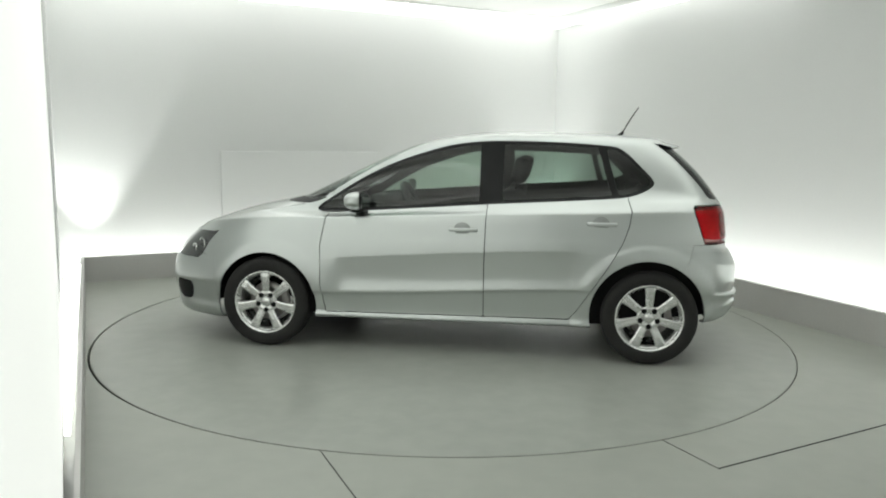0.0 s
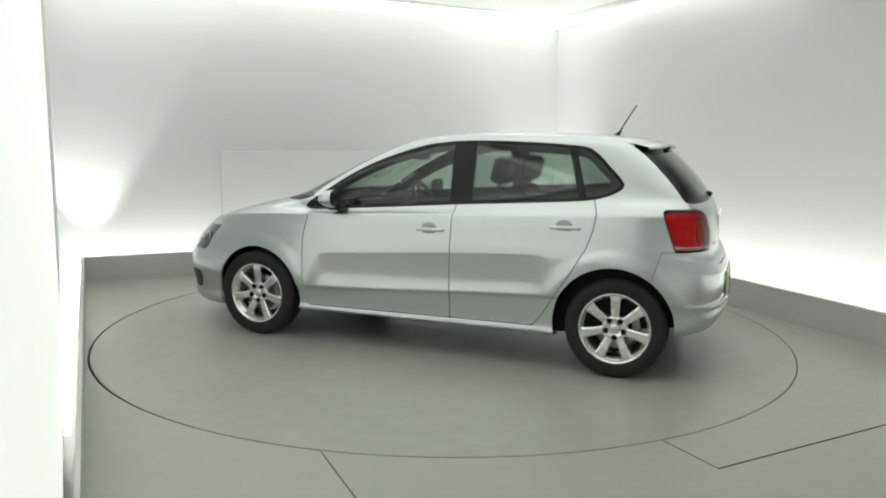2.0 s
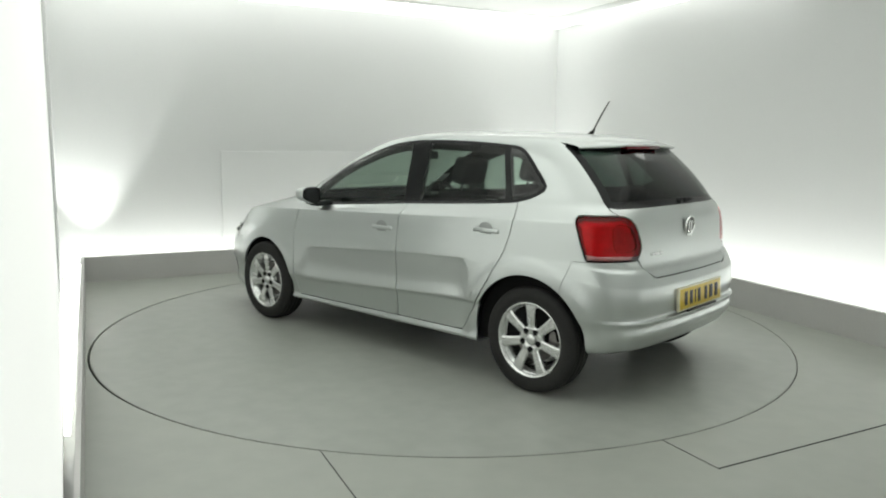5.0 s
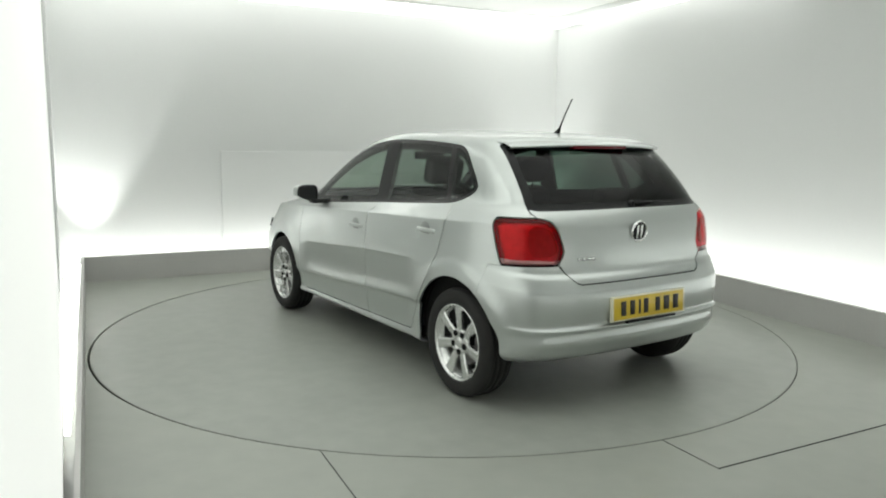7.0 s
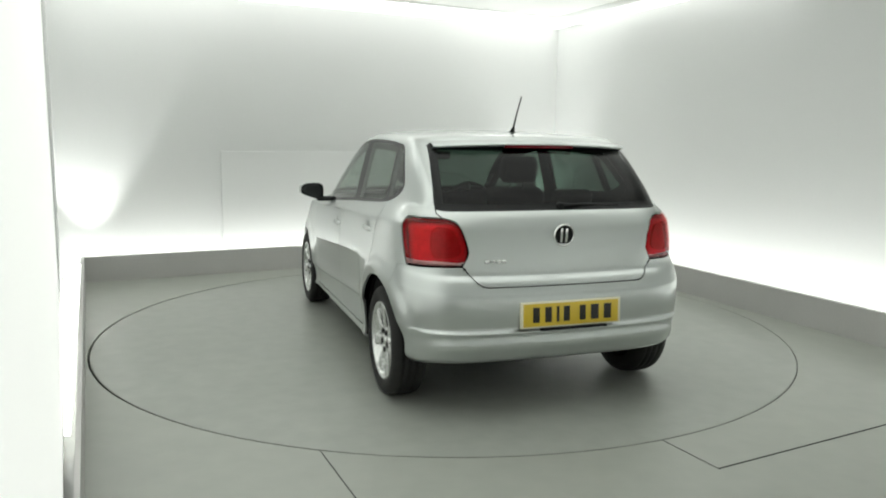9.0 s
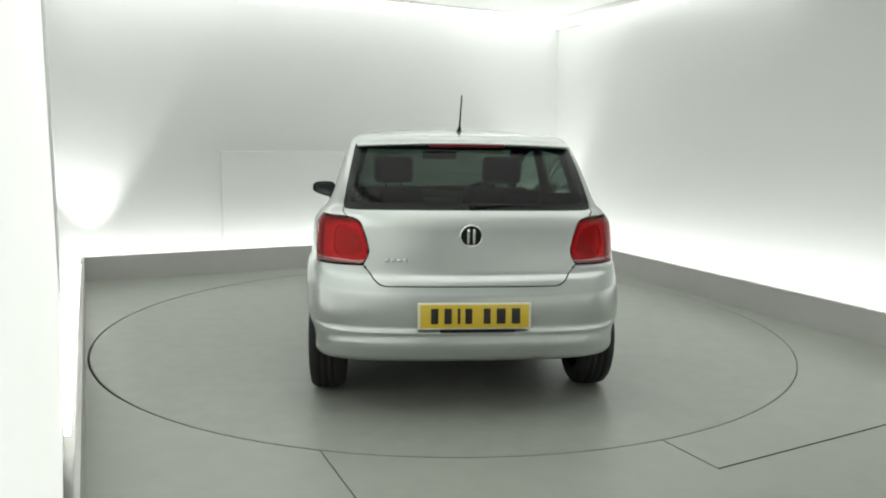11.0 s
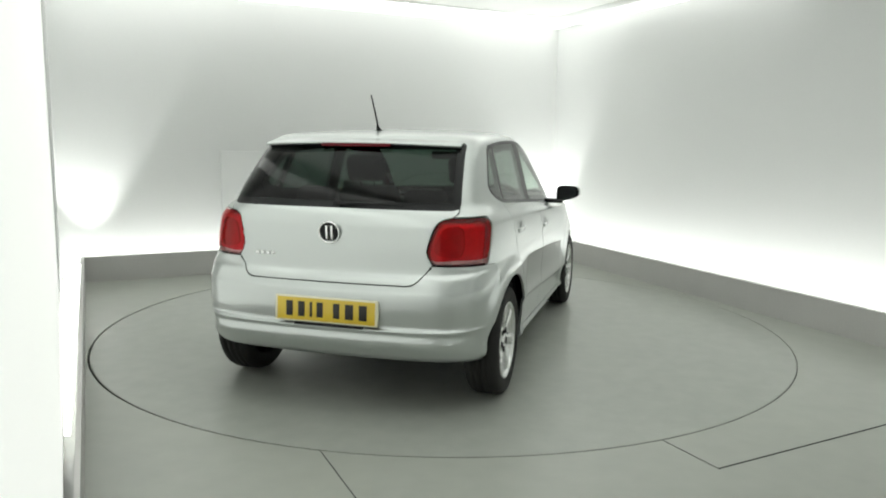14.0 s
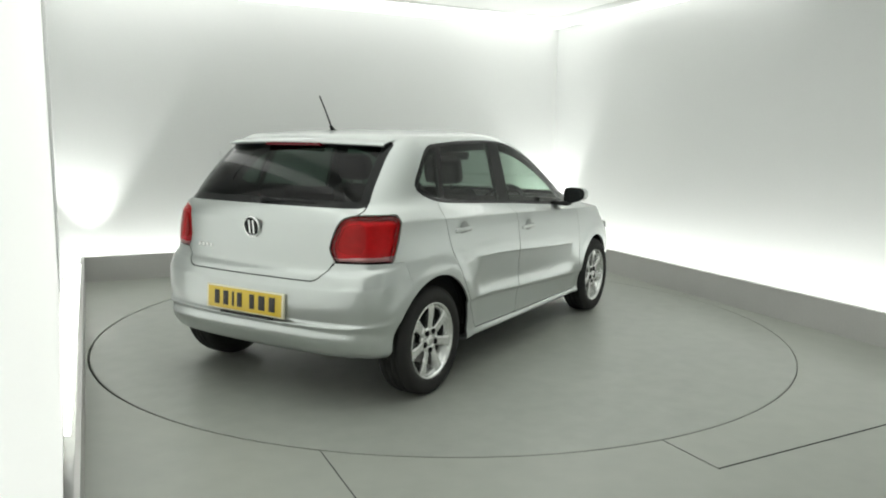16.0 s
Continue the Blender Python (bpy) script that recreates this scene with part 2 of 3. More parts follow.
    structure("ceiling_light", bm, SOFT, "large glowing white ceiling light panel")
    for name, poly in (("cove_light_back", [(WL + 0.05, WB - 0.55), (WR - 0.1, WB - 0.55), (WR - 0.05, WB - 0.01), (WL + 0.05, WB - 0.01)]),
                       ("cove_light_right", [(WR - 0.38, -0.6), (WR - 0.13, -0.6), (WR - 0.02, WB - 0.57), (WR - 0.27, WB - 0.57)]),
                       ("cove_light_left", [(WL + 0.02, -3.6), (WL + 0.27, -3.6), (WL + 0.27, WB - 0.57), (WL + 0.02, WB - 0.57)])):
        bm = bmesh.new()
        prism(bm, poly, CH - 0.03, CH - 0.01)
        structure(name, bm, COVE_LIT, "glowing white light strip along the ceiling edge")
    bm = bmesh.new()                                  # shallow access panel in the back wall
    box(bm, (-1.045, WB - 0.03, 0.26), (0.75, WB + 0.01, 1.235), 0.003)
    structure("wall_panel", bm, WALL, "white access panel set flush in the wall")


build_room()


def build_turntable():
    bm = bmesh.new()
    lathe(bm, [(0.001, 0.0), (RAD * 0.5, 0.0), (RAD - 0.008, 0.0), (RAD - 0.003, -0.001), (RAD - 0.002, -0.055)], 192, "Z")
    bmesh.ops.remove_doubles(bm, verts=bm.verts, dist=0.0005)
    ob = finish("turntable", bm, DISC, None, False)
    bm = bmesh.new()
    lathe(bm, [(RAD - 0.0015, -0.05), (RAD - 0.0015, -0.004), (RAD, -0.004), (RAD, -0.05)], 192, "Z")
    part("rim", bm, SEAM, ob, "dark rim of the disc")
    return tagged(ob, "round grey-green turntable disc set flush in the floor", "turntable")


turntable = build_turntable()


# ---------------------------------------------------------------- the car: body surface
# Car space: x forward, y to its left, z up, origin on the ground between the axles.
def pchip(xs, ys, q):
    # monotone cubic through (xs, ys), rows of ys may be arrays
    xs, ys, q = np.asarray(xs, float), np.asarray(ys, float), np.asarray(q, float)
    h = np.diff(xs)
    shape = (-1,) + (1,) * (ys.ndim - 1)
    d = np.diff(ys, axis=0) / h.reshape(shape)
    m = np.zeros_like(ys)
    m[0], m[-1] = d[0], d[-1]
    a, b = d[:-1], d[1:]
    same = a * b > 0
    den = np.where(same, a + b, 1.0)
    m[1:-1] = np.where(same, 2 * a * b / den, 0.0)
    i = np.clip(np.searchsorted(xs, q, side="right") - 1, 0, len(h) - 1)
    t = ((q - xs[i]) / h[i]).reshape(shape)
    t = np.clip(t, 0, 1)
    hi = h[i].reshape(shape)
    return ((1 + 2 * t) * (1 - t) ** 2 * ys[i] + t * (1 - t) ** 2 * hi * m[i] + t * t * (3 - 2 * t) * ys[i + 1] + t * t * (t - 1) * hi * m[i + 1])


def ring(xf, xr, w, nf, nr, zk, xc=0.0, bow=0.07, dent=0.0):
    # half of a level line: front centre, round the corner, along the side, to the rear centre
    a, b = xf - xc, xc - xr

    def side(x):
        r = (x - xc) / a if x > xc else (xc - x) / b
        n = nf if x > xc else nr
        return w * max(0.0, 1 - min(1.0, r) ** n) ** (1 / n)

    def end(length, n, sgn, x0, frac):
        # dense curve of one end, from the centre line to the corner station, evenly spaced
        y0 = side(x0 + sgn * length * frac)
        ya = np.concatenate([np.linspace(0, y0 * 0.985, 300), np.linspace(y0 * 0.985, y0, 101)[1:]])
        xa = x0 + sgn * length * np.maximum(0, 1 - np.minimum(1, ya / max(w, 1e-6)) ** n) ** (1 / n)
        s = np.concatenate([[0], np.cumsum(np.hypot(np.diff(xa), np.diff(ya)))])
        q = np.linspace(0, s[-1], 34)
        return np.interp(q, s, xa), np.interp(q, s, ya)

    fx, fy = end(a, nf, 1, xc, 0.84)
    rx, ry = end(b, nr, -1, xc, 0.86)
    sx = np.linspace(fx[-1], rx[-1], 112)[1:-1]
    xs = np.concatenate([fx, sx, rx[::-1]])
    ys = np.concatenate([fy, [side(x) for x in sx], ry[::-1]])
    back = np.clip((xc - xs) / b, 0, 1)
    xs = xs + bow * (ys / max(w, 1e-6)) ** 2 * back ** 6         # the tail bows in plan
    span = np.clip((xs + .84) / .10, 0, 1) * np.clip((.78 - xs) / .10, 0, 1)
    ys = ys - dent * span * span * (3 - 2 * span)                # hollow pressed into the doors
    zx, zz = [k[0] for k in zk], [k[1] for k in zk]
    zs = pchip(zx, zz, np.clip(xs, zx[0], zx[-1]))
    return np.stack([xs, ys, zs], 1)


LEVELS = [
    # front, rear, half width, corner powers front and rear, heights along x, centre
    ring(1.96, -1.74, 0.700, 5.0, 8.0, [(-1.84, .285), (-1.5, .25), (-.9, .216), (.9, .206), (1.5, .15), (2.0, .150)]),
    ring(2.01, -1.785, 0.790, 5.0, 8.0, [(-1.84, .295), (-1.5, .27), (-.9, .221), (.9, .211), (1.5, .17), (2.0, .175)]),
    ring(2.035, -1.818, 0.814, 5.2, 8.0, [(-1.84, .335), (-1.5, .31), (-.9, .240), (.9, .230), (1.5, .23), (2.0, .230)]),
    ring(2.045, -1.846, 0.806, 5.2, 8.0, [(-1.84, .385), (-1.5, .36), (-.9, .285), (.9, .265), (1.5, .27), (2.0, .285)]),
    ring(2.060, -1.838, 0.812, 5.2, 8.0, [(-1.84, .428), (-1.5, .40), (-.9, .36), (.9, .325), (1.5, .34), (2.0, .350)]),
    ring(2.064, -1.848, 0.824, 5.2, 8.0, [(-1.84, .446), (-1.5, .45), (-.9, .448), (.9, .370), (1.5, .39), (2.0, .400)]),
    ring(2.064, -1.826, 0.836, 5.2, 8.0, [(-1.84, .460), (-1.5, .475), (-.9, .468), (.9, .392), (1.5, .42), (2.0, .430)]),
    ring(2.055, -1.833, 0.839, 5.2, 8.0, [(-1.84, .540), (-1.5, .56), (-.9, .545), (.9, .485), (1.5, .50), (2.0, .510)], dent=.013),
    ring(2.035, -1.829, 0.839, 5.2, 8.0, [(-1.84, .615), (-1.5, .655), (-.9, .688), (.9, .595), (1.5, .57), (2.0, .555)], dent=.0045),
    ring(2.025, -1.818, 0.838, 5.2, 8.0, [(-1.84, .640), (-1.5, .68), (-.9, .706), (.9, .615), (1.5, .59), (2.0, .575)], dent=.001),
    ring(1.995, -1.792, 0.834, 5.2, 8.0, [(-1.84, .690), (-1.5, .727), (-.9, .750), (.9, .69), (1.5, .65), (2.0, .615)]),
    ring(1.970, -1.765, 0.829, 5.2, 8.0, [(-1.84, .712), (-1.5, .76), (-.9, .79), (.9, .745), (1.5, .69), (2.0, .645)]),
    ring(1.915, -1.760, 0.822, 5.0, 8.0, [(-1.84, .82), (-1.5, .86), (-.9, .87), (.9, .815), (1.5, .745), (1.9, .712)]),
    ring(1.83, -1.745, 0.812, 4.8, 8.0, [(-1.84, .938), (-1.5, .952), (-.9, .932), (.9, .864), (1.4, .843), (1.83, .772)]),
    ring(1.815, -1.742, 0.809, 4.8, 8.0, [(-1.84, .948), (-1.5, .962), (-.9, .942), (.9, .872), (1.4, .851), (1.83, .783)]),
    ring(1.62, -1.715, 0.772, 3.6, 8.0, [(-1.84, 1.01), (-1.5, 1.012), (-.9, .985), (0, .93), (.85, .890), (1.3, .892), (1.6, .862)], -0.1),
    ring(1.38, -1.69, 0.735, 4.2, 8.0, [(-1.8, 1.045), (-1.1, 1.045), (-.7, 1.012), (-.22, .98), (.4, .932), (.85, .910), (1.1, .925), (1.4, .922)], -0.2),
    ring(1.13, -1.665, 0.712, 6.0, 8.0, [(-1.8, 1.09), (-1.1, 1.085), (-.22, 1.03), (.4, .985), (.85, .965), (1.13, .972)], -0.3),
    ring(0.865, -1.575, 0.678, 6.0, 8.0, [(-1.8, 1.20), (-1.1, 1.195), (-.22, 1.165), (.4, 1.12), (.9, 1.09)], -0.35),
    ring(0.562, -1.455, 0.640, 6.0, 8.0, [(-1.8, 1.315), (-1.1, 1.31), (-.22, 1.305), (.2, 1.27), (.6, 1.235)], -0.45),
    ring(0.325, -1.375, 0.609, 5.5, 7.5, [(-1.8, 1.369), (-1.1, 1.377), (-.3, 1.389), (.1, 1.355), (.35, 1.338)], -0.5),
    ring(0.20, -1.35, 0.560, 5.0, 7.0, [(-1.8, 1.384), (-1.1, 1.402), (-.3, 1.415), (.1, 1.385), (.3, 1.370)], -0.5),
    ring(0.05, -1.25, 0.42, 4.5, 6.0, [(-1.8, 1.399), (-1.1, 1.417), (-.35, 1.433), (.1, 1.405)], -0.55),
    ring(-0.12, -1.05, 0.22, 4.0, 5.0, [(-1.8, 1.417), (-1.0, 1.431), (-.4, 1.443), (0, 1.426)], -0.55),
    ring(-0.22, -0.90, 0.0, 4.0, 5.0, [(-1.8, 1.427), (-.9, 1.437), (-.4, 1.446), (0, 1.433)], -0.55),
]


def shell_y(x, z):
    # outer half width of the body at a place on its side
    lo = [row[int(np.argmin(np.abs(row[30:150, 0] - x))) + 30] for row in LEVELS[2:18]]
    return float(np.interp(z, [p[2] for p in lo], [p[1] for p in lo]))


def half_shell(sub=4):
    lv = np.stack(LEVELS)
    k = np.arange(len(LEVELS))
    grid = pchip(k, lv, np.linspace(0, k[-1], sub * k[-1] + 1))
    grid[:, 0, 1] = grid[:, -1, 1] = 0.0
    bm = bmesh.new()
    rows = [[bm.verts.new(p) for p in row] for row in grid]
    for a, b in zip(rows, rows[1:]):
        for i in range(len(a) - 1):
            bm.faces.new((a[i], a[i + 1], b[i + 1], b[i]))
    bmesh.ops.remove_doubles(bm, verts=bm.verts, dist=0.0002)
    bmesh.ops.dissolve_degenerate(bm, edges=bm.edges, dist=0.0002)
    return bm


def cut(bm, f):
    # split the mesh along the line f = 0
    val = {}
    for v in bm.verts:
        q = f(v.co)
        val[v] = 0.0 if abs(q) < 2e-4 else q
    for e in [e for e in bm.edges if val[e.verts[0]] * val[e.verts[1]] < 0]:
        a, b = e.verts
        t = val[a] / (val[a] - val[b])
        _, v = bmesh.utils.edge_split(e, a, t)
        val[v] = 0.0
    for fc in list(bm.faces):
        on = [v for v in fc.verts if val[v] == 0.0]
        if len(on) == 2 and len(fc.verts) > 3:
            if any(val[v] > 0 for v in fc.verts) and any(val[v] < 0 for v in fc.verts) and not any(set(e.verts) == set(on) for e in fc.edges):
                bmesh.utils.face_split(fc, on[0], on[1])


def polygon(pts):
    # signed distance to a closed polygon, negative inside
    def f(px, py):
        best, inside = 1e9, False
        n = len(pts)
        for i in range(n):
            ax, ay = pts[i]
            bx, by = pts[(i + 1) % n]
            ex, ey = bx - ax, by - ay
            wx, wy = px - ax, py - ay
            t = max(0.0, min(1.0, (wx * ex + wy * ey) / (ex * ex + ey * ey)))
            dx, dy = wx - t * ex, wy - t * ey
            best = min(best, dx * dx + dy * dy)
            if (ay > py) != (by > py) and px < ax + (py - ay) / (by - ay) * ex:
                inside = not inside
        d = math.sqrt(best)
        return -d if inside else d
    return f


def smooth_loop(pts, n=6):
    # closed Catmull-Rom through the points
    out = []
    m = len(pts)
    for i in range(m):
        p0, p1, p2, p3 = (Vector(pts[(i + j) % m]) for j in (-1, 0, 1, 2))
        for k in range(n):
            t = k / n
            q = 0.5 * (2 * p1 + (p2 - p0) * t + (2 * p0 - 5 * p1 + 4 * p2 - p3) * t * t + (3 * p1 - p0 - 3 * p2 + p3) * t ** 3)
            out.append((q.x, q.y))
    return out


def line(pts):
    # value of the second coordinate along a polyline of (first, second)
    xs, ys = [p[0] for p in pts], [p[1] for p in pts]
    return lambda q: float(np.interp(q, xs, ys))


DLO = polygon(smooth_loop([(.915, .925), (.83, .902), (.61, .915), (.2, .945), (-.22, .977), (-.70, 1.008), (-1.02, 1.032), (-1.13, 1.052),
                           (-1.214, 1.088), (-1.250, 1.135), (-1.170, 1.225), (-1.045, 1.335), (-.90, 1.360), (-.60, 1.376), (-.25, 1.378),
                           (0, 1.354), (.2, 1.302), (.41, 1.228), (.59, 1.142), (.78, 1.025)], 4))
REAR_WINDOW = polygon([(-.9, 1.036), (.60, 1.030), (.628, 1.036), (.633, 1.06), (.609, 1.20), (.576, 1.37), (-.9, 1.37)])
HATCH = polygon([(-.9, .668), (.44, .668), (.47, .690), (.532, .765), (.500, .832), (.600, .985), (.634, 1.02), (.605, 1.20), (.572, 1.37), (-.9, 1.38)])
DOOR_FRONT = line([(.20, .80), (.255, .826), (.44, .858), (.70, .857), (.90, .818), (1.5, .79)])     # x of the leading gap by z
DOOR_REAR = line([(.25, -.735), (.33, -.80), (.48, -.895), (.62, -.985), (.77, -1.068), (.87, -1.10), (.96, -1.113), (1.04, -1.088), (1.1, -1.05)])
B_GAP = line([(.2, -.212), (.6, -.212), (1.0, -.222)])
SILL = line([(-.9, .272), (.9, .252)])
LAMP_OUT = line([(.75, -1.566), (.99, -1.480), (1.02, -1.470)])
LAMP_IN = line([(.74, .553), (.765, .538), (.80, .514), (.832, .504), (.88, .512), (.94, .532), (.975, .548), (.99, .562), (1.0, .588), (1.006, .63)])
HEAD = polygon([(1.60, .752), (1.72, .752), (1.83, .742), (1.95, .725), (2.2, .70), (2.2, .60), (1.86, .572), (1.74, .572), (1.70, .60), (1.655, .68)])
FOG = polygon(smooth_loop([(1.80, .39), (1.86, .408), (1.945, .400), (1.955, .30), (1.88, .272), (1.81, .290)], 3))

ARCH_F = lambda p: math.hypot(p.x - 1.240, p.z - .285) - .348 if p.y > .35 else 1.0
ARCH_R = lambda p: math.hypot(p.x + 1.228, p.z - .308) - .352 if p.y > .35 else 1.0
f_dlo = lambda p: max(DLO(p.x, p.z), .45 - p.y)
f_rw = lambda p: max(REAR_WINDOW(p.y, p.z), p.x + 1.28)
f_hatch = lambda p: max(HATCH(p.y, p.z), p.x + 1.28)


def round_max(a, b, k):
    # the larger of two, eased where they meet
    h = max(0.0, k - abs(a - b))
    return max(a, b) + h * h / (4 * k)


f_lamp = lambda p: max(.768 - p.z, round_max(round_max(p.z - .998, p.x - LAMP_OUT(p.z), .032), LAMP_IN(p.z) - p.y, .03))
f_shield = lambda p: max(.985 - p.z, p.z - 1.352, p.y - (.645 - .30 * (p.z - .985)), .12 - p.x)
f_cowl = lambda p: max(.952 - p.z, p.z - 1.0, p.y - .655, .86 - p.x)
f_head = lambda p: max(HEAD(p.x, p.z), .42 - p.y)
f_fog = lambda p: max(FOG(p.x, p.z), .50 - p.y)
f_hood = lambda p: max(p.y - (.60 + .08 * max(0.0, 1.5 - p.x)), .735 - p.z, .96 - p.x) if p.z < .99 else 1.0
f_front_door = lambda p: max(p.x - DOOR_FRONT(p.z), B_GAP(p.z) - p.x, SILL(p.x) - p.z, .5 - p.y) if p.z < 1.12 else 1.0
f_rear_door = lambda p: max(p.x - B_GAP(p.z), DOOR_REAR(p.z) - p.x, SILL(p.x) - p.z, .5 - p.y) if p.z < 1.06 else 1.0
f_bumper = lambda p: max(p.x + 1.46 + .30 * (p.z - .66), p.z - .762) if p.x < -1.2 else 1.0
f_fbumper = lambda p: max(1.60 - p.x, p.z - .60) if p.x > 1.0 else 1.0
f_mid = lambda p: p.x + .239                                        # B pillar centre line
f_strip = lambda p: max(p.z - .793, f_lamp(p)) if p.z < 1.05 and p.x < -1.3 else 1.0
INNER = polygon(smooth_loop([(.565, .815), (.540, .845), (.560, .915), (.590, .950), (.66, .952), (.676, .90), (.676, .83), (.655, .81)], 3))
f_inner = lambda p: max(INNER(p.y, p.z), p.x + 1.55) if p.z < 1.05 else 1.0
GAP = .003


def build_shell():
    bm = half_shell()
    cut(bm, ARCH_F)
    cut(bm, ARCH_R)
    bmesh.ops.delete(bm, geom=[f for f in bm.faces if min(ARCH_F(f.calc_center_median()), ARCH_R(f.calc_center_median())) < 0], context="FACES")
    for v in bm.verts:                                 # rolled lips round the wheel arches
        for q, c in ((ARCH_F(v.co), .007), (ARCH_R(v.co), .012)):
            if v.co.y > .4 and v.co.z < .80 and -1e-3 <= q < .105:
                k = min(1.0, (.105 - q) / .045)
                v.co.y += c * k * k * (3 - 2 * k)
    for f, ds in ((f_dlo, (0.0, -.020, -.055)), (f_rw, (0.0, -.035)), (f_hatch, (-GAP, GAP)), (f_lamp, (-.004, .005)), (f_cowl, (0.0,)), (f_shield, (0.0,)), (f_head, (0.0,)),
                  (f_fog, (0.0,)), (f_strip, (0.0,)), (f_inner, (0.0,)), (f_hood, (-GAP * .7, GAP * .7)), (f_front_door, (-GAP * .9, GAP * .9)), (f_rear_door, (-GAP * .9, GAP * .9)),
                  (f_bumper, (-GAP * .35, GAP * .35)), (f_fbumper, (-GAP * .35, GAP * .35))):
        for d in ds:
            cut(bm, lambda p: f(p) - d)
    for x in (-.165, -.315):                           # B pillar edges
        cut(bm, lambda p: p.x - x if p.z > .85 and p.y > .4 else 1.0)
    for s in (0.0, .045):                              # slanted bar before the quarter light
        cut(bm, lambda p: p.x + .905 + s + .09 * (1.34 - p.z) / .3 if p.z > .85 and p.y > .4 else 1.0)
    return bm


def label_of(p):
    d = f_dlo(p)
    if d < 0:
        if d > -.020 or -.315 < p.x < -.165:
            return "window_frame"
        q = p.x + .905 + .09 * (1.34 - p.z) / .3
        if p.x > -.2:
            return "front_glass"
        if q > 0:
            return "rear_glass"
        return "window_frame" if q > -.045 else "quarter_glass"
    d = f_rw(p)
    if p.x < -1.28 and d < 0:
        return "rear_window" if d < -.035 else "window_border"
    d = f_lamp(p)
    if d < .005:
        if d > -.004:
            return "gap"
        return "lamp_strip" if p.z < .793 else "lamp_inner" if f_inner(p) < 0 else "tail_lamp"
    d = f_hatch(p)
    if d < -GAP:
        return "tailgate"
    if d < GAP:
        return "gap" if p.z < 1.335 else "body"
    if f_shield(p) < 0:
        return "windscreen"
    if f_cowl(p) < 0:
        return "cowl"
    if f_head(p) < 0:
        return "headlamp"
    if f_fog(p) < 0:
        return "fog_lamp"
    for f, name, g in ((f_hood, "bonnet", GAP * .7), (f_front_door, "front_door", GAP * .9), (f_rear_door, "rear_door", GAP * .9),
                       (f_bumper, "rear_bumper", GAP * .35), (f_fbumper, "front_bumper", GAP * .35)):
        d = f(p)
        if d < -g:
            return name
        if d < g:
            return "gap"
    return "body"


SHELL = build_shell()
PIECES = {}
for _f in SHELL.faces:
    PIECES.setdefault(label_of(_f.calc_center_median()), []).append(_f)


def piece(label, mirror=1, both=False, flange=0.014):
    # one panel of the shell as a mesh of its own, with turned-in edges
    bm = bmesh.new()
    vs = {}
    for sgn in ((1, -1) if both else (mirror,)):
        for f in PIECES[label]:
            quad = []
            for v in f.verts:
                k = (v, sgn)
                if k not in vs:
                    vs[k] = bm.verts.new((v.co.x, v.co.y * sgn, v.co.z))
                quad.append(vs[k])
            try:
                bm.faces.new(quad if sgn > 0 else quad[::-1])
            except ValueError:
                pass
    bmesh.ops.remove_doubles(bm, verts=bm.verts, dist=0.0003)
    bmesh.ops.recalc_face_normals(bm, faces=bm.faces)
    c = Vector((-.2, 0, .7))
    if sum((f.calc_center_median() - c).dot(f.normal) * f.calc_area() for f in bm.faces) < 0:
        bmesh.ops.reverse_faces(bm, faces=bm.faces)
    if flange:
        bm.normal_update()
        rim = [e for e in bm.edges if e.is_boundary and not all(abs(v.co.y) < 1e-4 for v in e.verts)]
        nv = {}
        for e in rim:
            for v in e.verts:
                if v not in nv:
                    nv[v] = bm.verts.new(v.co - v.normal * flange)
        for e in rim:
            a, b = e.verts
            bm.faces.new((b, a, nv[a], nv[b]))
            e.smooth = False
    return bm


PIECES["lamp_all"] = [f for k in ("tail_lamp", "lamp_strip", "lamp_inner") for f in PIECES[k]]
PIECES["upper_body"] = [f for f in PIECES["body"] if f.calc_center_median().z > .93 and f.calc_center_median().x < .95]
PIECES["inner_frame"] = [f for k in ("window_frame", "front_glass", "rear_glass", "quarter_glass") for f in PIECES[k]
                         if f_dlo(f.calc_center_median()) > -.055 or k == "window_frame"]


def inset(label, depth, side=1, both=False, wall=0.0):
    # the shell's surface set inwards by a depth, with side walls back towards the shell
    bm = piece(label, side, both, 0)
    bm.normal_update()
    ns = {v: v.normal.copy() for v in bm.verts}
    rim = [e for e in bm.edges if e.is_boundary and not all(abs(v.co.y) < 1e-4 for v in e.verts)]
    for v in bm.verts:
        v.co -= ns[v] * depth
    if wall:
        nv = {}
        for e in rim:
            for v in e.verts:
                if v not in nv:
                    nv[v] = bm.verts.new(v.co + ns[v] * wall)
        for e in rim:
            a, b = e.verts
            bm.faces.new((a, b, nv[b], nv[a]))
    return bm


def keep(name, bm, mat, parent, label=""):
    # like part(), with the normals as they are
    me = bpy.data.meshes.new(name)
    for f in bm.faces:
        f.smooth = True
    bm.to_mesh(me)
    bm.free()
    me.materials.append(mat)
    ob = new(name, me)
    ob.parent = parent
    if label:
        ob["label"] = label
    return ob


